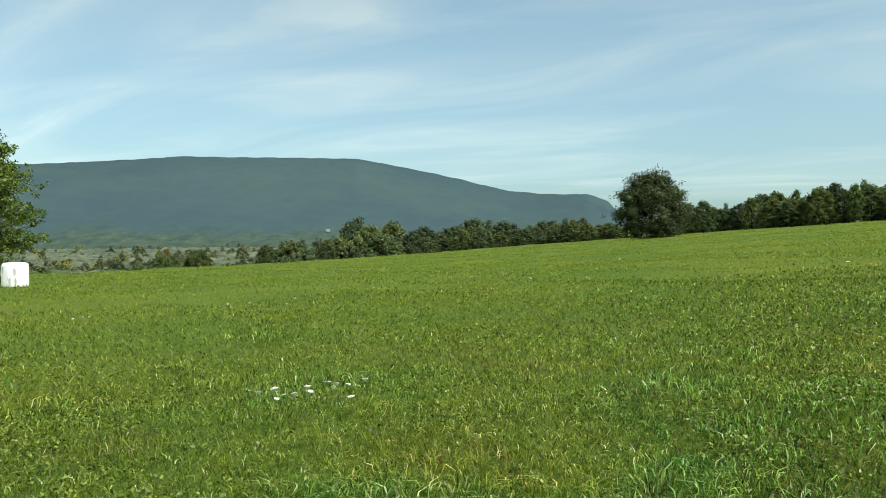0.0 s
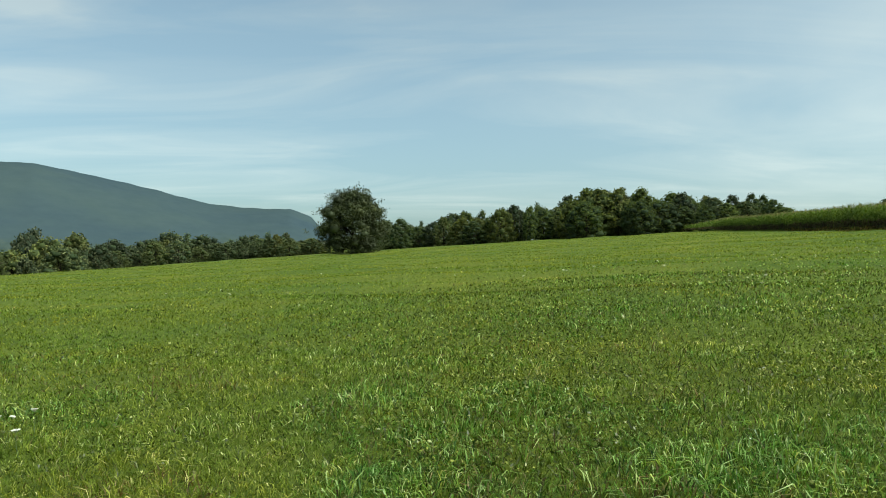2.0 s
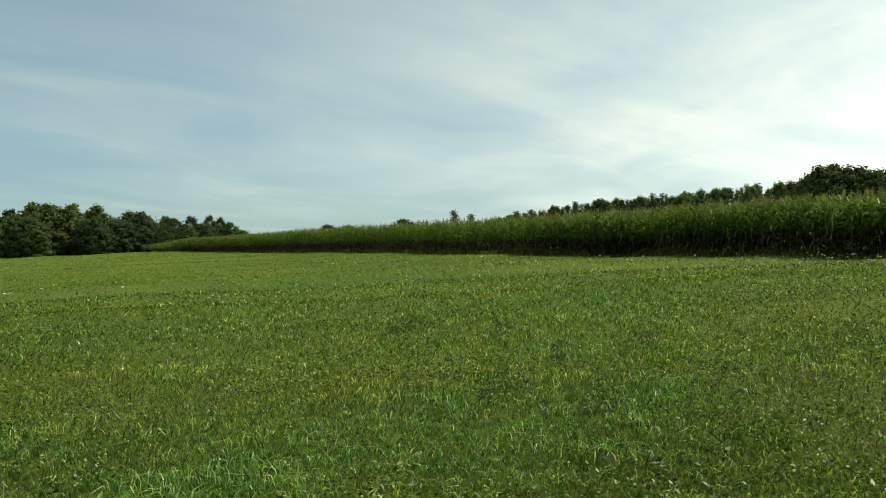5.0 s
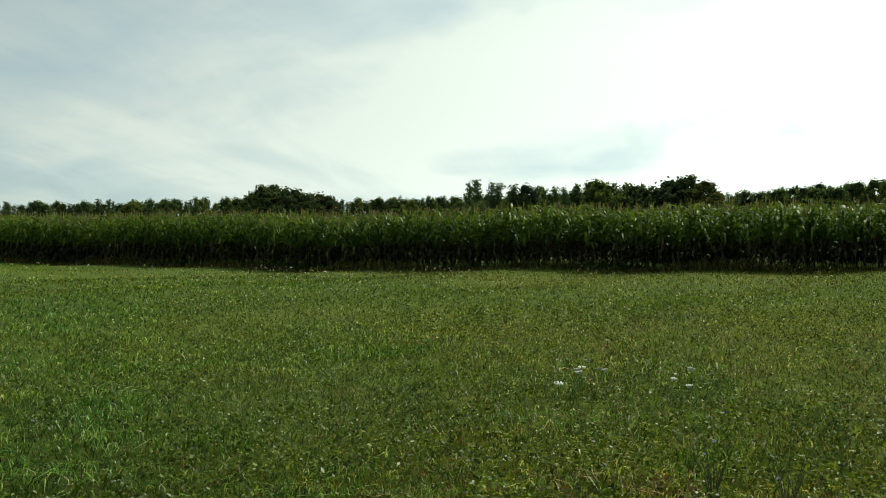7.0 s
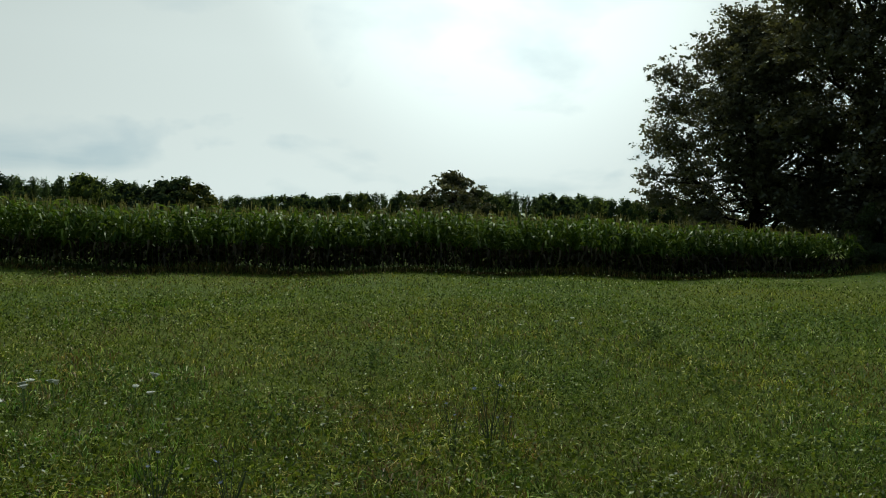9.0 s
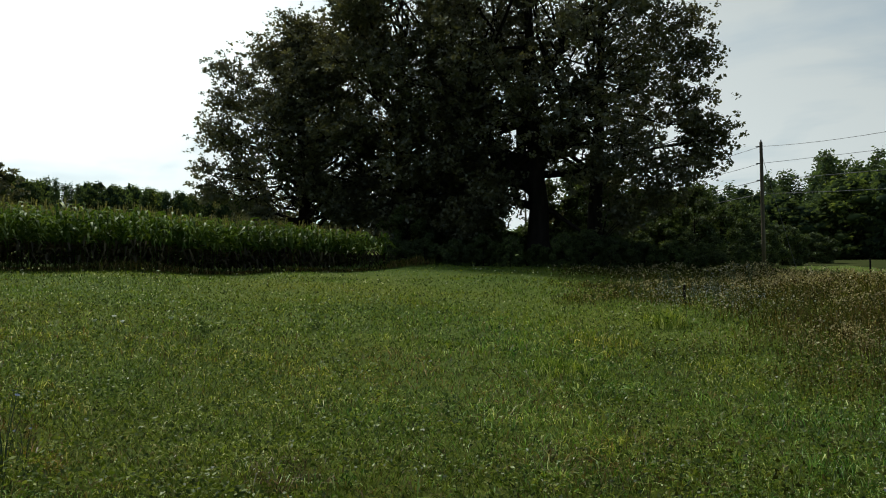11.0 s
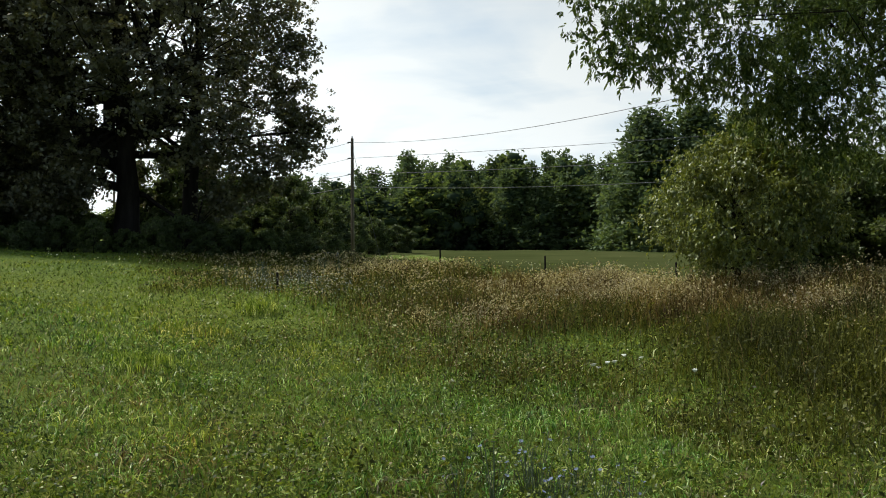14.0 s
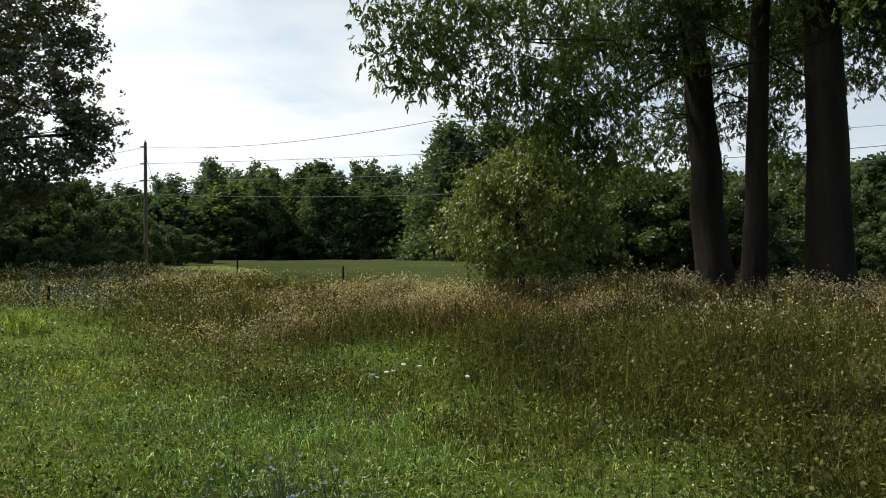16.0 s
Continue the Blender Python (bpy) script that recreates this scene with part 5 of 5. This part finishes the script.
def build_asters():
    """A drift of small pale blue-grey flowers at the corner of the rough grass."""
    rs = np.random.default_rng(28)
    picks = []
    for b, r, wide, n in ((179.0, 18.9, 1.3, 620), (181.2, 20.2, 1.2, 420), (183.2, 17.6, 1.0, 300), (190.0, 15.5, 0.9, 90), (222.0, 11.5, 1.2, 60)):
        cx, cy = spot(b, r)
        x, y = cx + rs.normal(size=n) * wide * 0.62, cy + rs.normal(size=n) * wide * 0.62
        picks.append(np.stack([x, y, ground_height(x, y) + rs.uniform(0.16, 0.52, n)], -1))
    C = np.concatenate(picks)
    V, F = leaf_quads(rs, C, rs.uniform(0.012, 0.030, len(C)), 0.6, 1.1)
    tagged(new("asters", raw_mesh("asters", V, F, [M_ASTER])), "drift of small pale blue-grey asters among weeds", "wildflowers", kind="stuff")


build_asters()


def build_clover():
    """Low broad leaves in patches between the grass, with pale specks for blossoms and glints."""
    rs = np.random.default_rng(8)
    x, y, r = polar(rs, 330000, 3.2, 40)
    near, turn = np.sqrt(rs.uniform(0.01, 10.3, 50000)), rs.uniform(0, 2 * np.pi, 50000)
    x, y, r = (np.concatenate(v) for v in zip((x, y, r), (near * np.sin(turn), near * np.cos(turn), near)))
    bearing = np.degrees(np.arctan2(x, y)) % 360
    leafy = np.where((bearing > 75) & (bearing < 250), 0.40 + 0.10 * sstep(190, 204, bearing), np.where((bearing > 20) & (bearing < 80), 0.53, 0.58))
    keep = (field_noise(x, y, 2.4, 9) + rs.normal(size=len(x)) * 0.05 > leafy) & outside_corn(x, y, 0.3) & (in_rough(x, y) < rs.uniform(-0.5, 3.0, len(x))) & (rs.uniform(size=len(x)) > 0.93 * sstep(9, 22, r))
    x, y, r = x[keep], y[keep], r[keep]
    z = ground_height(x, y) + rs.uniform(0.03, 0.11, len(x)) + 0.20 * sstep(0.34, 0.68, field_noise(x, y, 0.55, 13, 2)) * (1 - 0.4 * sstep(8, 24, r))
    V, F = leaf_quads(rs, np.stack([x, y, z], -1), np.maximum(0.016, r * 0.0018) * rs.uniform(0.7, 1.3, len(x)), 0.35, 1.9)
    tagged(new("clover", raw_mesh("clover", V, F, [M_CLOVER])), "low blue-green clover and leafy weeds in patches", "clover", kind="stuff")
    x, y, r = polar(rs, 19000, 5, 36, 40, 242)
    bearing = np.degrees(np.arctan2(x, y)) % 360
    keep = outside_corn(x, y, -0.1) & (field_noise(x, y, 4.0, 10) > 0.42) & (rs.uniform(size=len(x)) < np.where(bearing < 60, 0.3, np.where(bearing < 150, 0.75, 0.45)))
    x, y, r = x[keep], y[keep], r[keep]
    z = ground_height(x, y) + rs.uniform(0.16, 0.32, len(x))
    V, F = leaf_quads(rs, np.stack([x, y, z], -1), np.maximum(0.010, r * 0.0012) * rs.uniform(0.5, 1.3, len(x)), 0.0, 1.3)
    # rank dark clumps
    picks = []
    for _ in range(40):
        cx, cy = spot(rs.uniform(48, 236), 6.0 * 2.4 ** rs.uniform())
        if outside_corn(cx, cy, 1.5) and in_rough(cx, cy) < 0:
            m = int(rs.integers(120, 420))
            wide = rs.uniform(0.16, 0.46)
            a, q = rs.uniform(0, 2 * np.pi, m), np.abs(rs.normal(size=m)) * 0.6
            px, py = cx + wide * 1.5 * q * np.cos(a), cy + wide * q * np.sin(a)
            picks.append(np.stack([px, py, ground_height(px, py) + np.exp(-q * q) * rs.uniform(0.05, 0.32, m)], -1))
    C = np.concatenate(picks)
    Vc, Fc = leaf_quads(rs, C, np.maximum(0.016, np.hypot(C[:, 0], C[:, 1]) * 0.0015), 0.0, 2.6)
    tagged(new("weed_clumps", raw_mesh("weed_clumps", Vc, Fc, [M_RANK])), "rank dark green weed clumps in the meadow", "weeds", kind="stuff")
    tagged(new("blossoms_and_glints", raw_mesh("blossoms_and_glints", V, F, [M_SPECK])), "tiny pale specks over the meadow, clover blossoms and painted glints", "wildflowers", kind="stuff")


build_clover()


def grass_tuft(bearing, r, wide, height, n, material, label, seed):
    """A single tussock of long blades that lean out from its middle."""
    rs = np.random.default_rng(seed)
    cx, cy = spot(bearing, r)
    a, q = rs.uniform(0, 2 * np.pi, n), np.sqrt(rs.uniform(0, 1, n)) * wide * 0.5
    x, y = q * np.cos(a), q * np.sin(a)
    h = height * rs.uniform(0.5, 1.1, n) * (1.1 - 0.5 * (q / wide * 2) ** 2)
    V, F = blades(rs, cx + x, cy + y, h, np.full(n, 0.009 + r * 0.0004), rs.uniform(0.1, 0.9, n))
    V = V - np.array([cx, cy, gz(cx, cy)])
    ob = tagged(new("grass_tussock", raw_mesh("grass_tussock", V, F, [material])), label, "grass tussock", group="tussocks in the meadow", kind="stuff")
    ob.matrix_basis = pose(cx, cy, gz(cx, cy))


for seed, (b, r, wide, height, n, lush) in enumerate(((171.2, 10.4, 1.1, 0.26, 420, True), (169.8, 10.9, 0.8, 0.22, 260, True), (173.4, 14.2, 1.4, 0.24, 420, True), (177.7, 16.4, 0.9, 0.42, 380, True), (180.5, 12.6, 1.3, 0.20, 380, True),
                                                      (89.5, 10.3, 1.0, 0.18, 380, False), (92.5, 10.4, 0.8, 0.16, 260, False), (78.8, 6.4, 0.6, 0.17, 300, False), (61.8, 9.1, 0.7, 0.16, 260, False), (72.7, 11.0, 1.3, 0.15, 320, False),
                                                      (21.3, 6.6, 0.9, 0.19, 420, False), (26, 8.0, 1.2, 0.18, 420, False), (112.0, 5.6, 0.6, 0.17, 260, False))):
    grass_tuft(b, r, wide, height, n, M_GRASS if lush else M_LUSH, "bright green tussock of long grass" if lush else "dark blue-green tussock of rank grass", 300 + seed)


def build_verge():
    """Rank weeds along the foot of the maize."""
    rs = np.random.default_rng(18)
    n = 26000
    b = radians(CORN_BEARING)
    nx, ny = math.sin(b), math.cos(b)
    along = rs.uniform(-25, 110, n)
    out = CORN_NEAR - 0.1 - np.abs(rs.normal(size=n)) * 0.55
    x, y = out * nx - along * ny, out * ny + along * nx
    r = np.hypot(x, y)
    h = rs.uniform(0.15, 0.50, n) * (0.7 + 0.5 * np.sin(along * 0.7) * np.sin(along * 0.23 + 1))
    V, F = blades(rs, x, y, h, np.maximum(0.012, r * 0.0012), rs.uniform(0.1, 1.0, n))
    dry = rs.uniform(size=n) < 0.45
    me = raw_mesh("maize_verge", V, F, [M_WEED, M_DRY], dry.astype(int))
    tagged(new("maize_verge", me), "rank weeds and dead stalks along the maize edge", "weeds", kind="stuff")


build_verge()


# ---------------------------------------------------------------- fields, pole, fence, bale
def build_mown_field():
    B = np.radians(np.linspace(172, 222, 60))
    near = np.interp(np.degrees(B), [172, 188, 192, 195, 222], [62, 60, 46, 24, 24])
    BB = np.repeat(B[:, None], 30, 1)
    RR = near[:, None] + (116 - near)[:, None] * np.linspace(0, 1, 30)[None] ** 1.6
    X, Y = RR * np.sin(BB), RR * np.cos(BB)
    V = np.stack([X, Y, ground_height(X, Y) - 0.03 + 0.12 * sstep(0.0, 5.0, RR - near[:, None])], -1).reshape(-1, 3)
    i, j = np.meshgrid(np.arange(59), np.arange(29), indexing="ij")
    a = i * 30 + j
    F = np.stack([a, a + 1, a + 31, a + 30], -1).reshape(-1, 4)
    me = raw_mesh("mown_field", V, F, [M_MOWN], smooth=True)
    tagged(new("mown_field", me), "pale mown hayfield before the dark wood", "field", kind="structure")


build_mown_field()


def lathe(profile, sides=16):
    """A closed turned shape as a bmesh from (radius, height) pairs."""
    bm = bmesh.new()
    rings = []
    for r, z in profile:
        rings.append([bm.verts.new((r * math.cos(6.28319 * k / sides), r * math.sin(6.28319 * k / sides), z)) for k in range(sides)])
    for a, b in zip(rings, rings[1:]):
        for k in range(sides):
            bm.faces.new((a[k], a[(k + 1) % sides], b[(k + 1) % sides], b[k])).smooth = True
    bm.faces.new(list(reversed(rings[0])))
    bm.faces.new(rings[-1])
    return bm


def box(sx, sy, sz, cx=0, cy=0, cz=0, bevel=0.0):
    bm = bmesh.new()
    bmesh.ops.create_cube(bm, size=1, matrix=Matrix.Translation((cx, cy, cz)) @ Matrix.Diagonal((sx, sy, sz, 1)))
    if bevel:
        bmesh.ops.bevel(bm, geom=bm.edges[:], offset=bevel, segments=2, affect="EDGES")
    return bm


ATTACH = (6.97, 6.02, 5.07, 4.32)
NEXT = (9.2, 7.6, 6.8, 6.65)
SAG = (0.4, 0.42, 0.62, 1.2)


def power_pole(bearing, r, turn, rise=0.0, attach=ATTACH):
    pole = tagged(new("power_pole"), "weathered brown wooden power pole by the road", "power pole", group="power poles")
    part("shaft", lathe([(0.115, -0.5), (0.11, 2), (0.10, 5), (0.085, 7.15 + rise), (0.07, 7.22 + rise)], 14), M_WOOD, pole)
    for z in attach:
        part("bracket", box(0.10, 0.26, 0.06, 0, -0.16, z, 0.008), M_WIRE, pole, "dark metal wire bracket")
    part("pin", lathe([(0.015, 7.15 + rise), (0.015, 7.26 + rise)], 8), M_WIRE, pole)
    part("insulator", lathe([(0.02, 7.22), (0.045, 7.25), (0.03, 7.28), (0.045, 7.31), (0.02, 7.35)], 12), M_CERAMIC, pole, "grey porcelain insulator").location.z = rise
    return put(pole, bearing, r, turn)


poles = [power_pole(184.35, 48, 60), power_pole(245, 47, 60, 2.0, NEXT), power_pole(168.5, 92, 80), power_pole(245, 20, 20)]


def wire(name, a, b, sag, radius, label, bow=22):
    s = np.linspace(0, 1, bow)
    pts = np.outer(1 - s, a) + np.outer(s, b)
    pts[:, 2] -= sag * 4 * s * (1 - s)
    V, F = tube(pts, np.full(bow, radius), 6)
    return tagged(new(name, raw_mesh(name, V, F, [M_WIRE], smooth=True)), label, "cable", group="overhead wires")


def string_wires():
    tops = [p.matrix_basis.translation.copy() for p in poles]
    wire("overhead_wire", np.array(tops[0] + Vector((0, -0.05, ATTACH[0]))), np.array((tops[3].x, tops[3].y, 7.5)), 1.2, 0.012, "thin dark overhead wire between power poles")
    for a, b in ((0, 1), (0, 2)):
        for k, z in enumerate(ATTACH):
            if k == 0 and b == 1:
                continue
            end = NEXT[k] if b == 1 else z
            p, q = tops[a] + Vector((0, -0.05, z)), tops[b] + Vector((0, -0.05, end))
            wire("overhead_wire", np.array(p), np.array(q), SAG[k] if b == 1 else 0.8, 0.012 if k < 2 else 0.018, "thin dark overhead wire between power poles" if k < 2 else "thicker grey overhead cable between power poles")
    p = tops[0]
    wire("guy_wire", np.array(p + Vector((0, 0, 6.6))), np.array(p + Vector((-1.6, 0.4, 0.1))), 0.0, 0.012, "steel guy wire bracing the power pole", 6)


string_wires()


def fence_post(bearing, r, h, lean):
    post = lathe([(0.03, -0.3), (0.03, h - 0.02), (0.022, h)], 8)
    me = bpy.data.meshes.new("fence_post")
    post.to_mesh(me)
    post.free()
    me.materials.append(M_BARK)
    ob = tagged(new("fence_post", me), "thin weathered fence post in dry grass", "fence post", group="field fence posts")
    x, y = spot(bearing, r)
    ob.matrix_basis = pose(x, y, gz(x, y), lean, 0, 0)


for b, r, h, lean in ((179.1, 19.5, 0.50, 2), (190.5, 30, 0.8, -3), (197.9, 24, 0.8, 2), (206.8, 22.6, 0.75, 3)):
    fence_post(b, r, h, lean)


def bale(bearing, r, turn):
    """A round silage bale standing on end in white stretch wrap, with slack folds and torn, dirty patches."""
    rs = random.Random(9)
    ob = tagged(new("wrapped_bale"), "round hay bale in white plastic wrap standing on end", "hay bale", group="wrapped bales")
    bm = bmesh.new()
    sides, rings = 44, []
    prof = [(0.0, 0.62), (0.05, 0.655), (0.22, 0.662), (0.40, 0.655), (0.58, 0.665), (0.76, 0.658), (0.93, 0.655), (1.02, 0.63), (1.07, 0.56), (1.095, 0.38), (1.10, 0.12)]
    for z, rad in prof:
        ring = []
        for k in range(sides):
            a = 6.28319 * k / sides
            q = rad * (1 + rs.uniform(-0.014, 0.014) + 0.014 * math.sin(5 * a + z * 4) + 0.008 * math.sin(11 * a - z * 9))
            ring.append(bm.verts.new((math.cos(a) * q, math.sin(a) * q, z + (rs.uniform(-0.012, 0.012) if z > 0 else 0))))
        rings.append(ring)
    for a, b in zip(rings, rings[1:]):
        for k in range(sides):
            bm.faces.new((a[k], a[(k + 1) % sides], b[(k + 1) % sides], b[k])).smooth = True
    bm.faces.new(list(reversed(rings[0])))
    bm.faces.new(rings[-1])
    part("wrap", bm, M_WRAP, ob)
    bm = bmesh.new()
    for k in range(9):
        a0, z0, w = rs.uniform(-2.3, -1.0), rs.uniform(0.2, 0.8), 0.03 + 0.14 * rs.random() ** 2
        vs = []
        for t in (0, 0.9, 1.8, 2.7, 3.6, 4.5, 5.4):
            a, z = a0 + w * 0.8 * math.cos(t) * rs.uniform(0.5, 1.3), z0 + w * 1.5 * math.sin(t) * rs.uniform(0.5, 1.3)
            vs.append(bm.verts.new((math.cos(a) * 0.682, math.sin(a) * 0.682, z)))
        bm.faces.new(vs)
    part("stain", bm, M_TEAR, ob, "grey dirty torn patches of wrap")
    x, y = spot(bearing, r)
    ob.matrix_basis = pose(x, y, gz(x, y) - 0.02, 0, 0, turn) @ Matrix.Diagonal((1.1, 1.1, 1.3, 1))
    return ob


bale_near = bale(-28.15, 53, 0)
copy_thing(bale_near, pose(*spot(-30.3, 53.4), gz(*spot(-30.3, 53.4)) - 0.02, 0, 0, 25) @ Matrix.Diagonal((1.1, 1.1, 1.25, 1)))


# ---------------------------------------------------------------- wild flowers
def lace_flower():
    """Wild carrot: a thin stem with a feathered leaf and a flat white umbel of many florets."""
    rs = random.Random(12)
    ob = tagged(new("wild_carrot_flower"), "white flat-topped wild carrot flower on a thin stem", "wildflower", group="white wildflowers in the meadow")
    V, F = tube([(0, 0, 0), (0.01, 0, 0.16), (0.0, 0.01, 0.30)], [0.004, 0.003, 0.0025], 5)
    part_mesh("stem", raw_mesh("stem", V, F, [M_STEM], smooth=True), ob)
    bm = bmesh.new()
    for k in range(26):
        r = 0.034 * math.sqrt((k + 0.5) / 26)
        a = k * 2.4
        c = Vector((r * math.cos(a), r * math.sin(a) + 0.01, 0.300 + 0.010 * math.cos(r * 30) + rs.uniform(-0.002, 0.002)))
        w = rs.uniform(0.006, 0.010)
        vs = [bm.verts.new(c + Vector((w * math.cos(t), w * math.sin(t), 0.002 * math.sin(2 * t)))) for t in (0, 1.05, 2.1, 3.14, 4.19, 5.24)]
        bm.faces.new(vs)
        base = bm.verts.new(c - Vector((c.x * 0.7, (c.y - 0.01) * 0.7, 0.03)))
        bm.faces.new((vs[0], vs[3], base))
    part("umbel", bm, M_WHITE, ob, "flat white umbel of small florets")
    return ob


def chicory_plant():
    """Chicory: a branching wiry stem with pale blue flowers along it."""
    rs = random.Random(14)
    ob = tagged(new("chicory_plant"), "wiry chicory with pale blue flowers in grass", "wildflower", group="chicory in the meadow")
    tips, pieces = [], []
    for k in range(11):
        a = k * 0.97
        e = (0.16 * math.cos(a) * rs.uniform(0.4, 1), 0.16 * math.sin(a) * rs.uniform(0.4, 1), rs.uniform(0.30, 0.62))
        pieces.append(tube([(0, 0, 0), (e[0] * 0.3, e[1] * 0.3, e[2] * 0.5), e], [0.0036, 0.003, 0.0022], 4))
        tips += [Vector(e)] if k % 2 else []
    V, F = gather(pieces)
    part_mesh("stem", raw_mesh("stem", V, F, [M_TWIG], smooth=True), ob)
    for c in tips:
        bm = bmesh.new()
        n = Vector((rs.uniform(-0.6, 0.6), rs.uniform(-0.6, 0.6), 1)).normalized()
        u = n.orthogonal().normalized()
        w = n.cross(u)
        mid = bm.verts.new(c)
        for p in range(8):
            t = p * 0.785
            q = [mid]
            for dt, rr in ((-0.3, 0.014), (0, 0.017), (0.3, 0.014)):
                q.append(bm.verts.new(c + (u * math.cos(t + dt) + w * math.sin(t + dt)) * rr + n * 0.004))
            bm.faces.new(q)
        part("flower", bm, M_BLUE, ob, "pale blue ray flower")
    return ob


lace, chicory = lace_flower(), chicory_plant()
fl = random.Random(21)
put(lace, -9.7, 8.1)
put(chicory, 133.6, 5.8)
for b, r, n, wide in ((-10.0, 7.9, 9, 0.40), (-6.6, 8.5, 3, 0.20), (108.0, 7.6, 6, 0.45), (104.0, 8.0, 4, 0.4), (203.2, 10.0, 7, 0.5), (231, 10.5, 8, 0.6), (51, 44, 16, 4.0),
                      (60, 42, 14, 4.0), (-24, 20, 4, 0.6), (30, 30, 8, 5), (10, 33, 8, 6), (80, 27, 8, 3), (141, 12.5, 4, 0.8), (-15, 24, 4, 1.5), (40, 20, 6, 3), (190, 22, 4, 3.0)):
    cx, cy = spot(b, r)
    for _ in range(n):
        x, y = cx + fl.gauss(0, wide * 0.6), cy + fl.gauss(0, wide * 0.6)
        k = fl.uniform(0.7, 1.25) * (1.5 if r > 25 else 1.0)
        copy_thing(lace, pose(x, y, gz(x, y), fl.uniform(-12, 12), fl.uniform(-12, 12), fl.uniform(0, 360)) @ Matrix.Diagonal((k, k, fl.uniform(0.75, 1.15), 1)))
for b, r, n in ((133.6, 5.8, 2), (111.5, 4.8, 2), (196.4, 5.0, 9), (198.3, 4.7, 4), (179, 21.3, 9), (183, 19.1, 9), (180.7, 24, 8), (222, 13, 2), (88, 12.5, 1), (96, 13, 1)):
    cx, cy = spot(b, r)
    for _ in range(n):
        x, y = cx + fl.gauss(0, 0.040 * r), cy + fl.gauss(0, 0.040 * r)
        k = fl.uniform(0.5, 0.9) * (1.6 if r > 20 else 1.0)
        copy_thing(chicory, pose(x, y, gz(x, y), 0, 0, fl.uniform(0, 360)) @ Matrix.Diagonal((k, k, k, 1)))


# ---------------------------------------------------------------- far farm on the mountain foot
def far_barn(bearing, r, z, w, d, h):
    barn = tagged(new("far_barn"), "tiny pale barn with a grey roof below the mountain", "barn")
    part("wall", box(w, d, h, 0, 0, h / 2, 0.05), M_BARN, barn)
    bm = bmesh.new()
    e = [bm.verts.new(v) for v in ((-w / 2 - 0.4, -d / 2 - 0.5, h), (w / 2 + 0.4, -d / 2 - 0.5, h), (w / 2 + 0.4, 0, h + d * 0.4), (-w / 2 - 0.4, 0, h + d * 0.4),
                                  (-w / 2 - 0.4, d / 2 + 0.5, h), (w / 2 + 0.4, d / 2 + 0.5, h))]
    for f in ((0, 1, 2, 3), (3, 2, 5, 4), (0, 3, 4), (1, 5, 2), (1, 0, 4, 5)):
        bm.faces.new([e[k] for k in f])
    part("roof", bm, M_ROOF, barn)
    x, y = spot(bearing, r)
    barn.matrix_basis = pose(x, y, z, 0, 0, 20)


far_barn(-8.2, 2330, 40, 11, 8, 5)
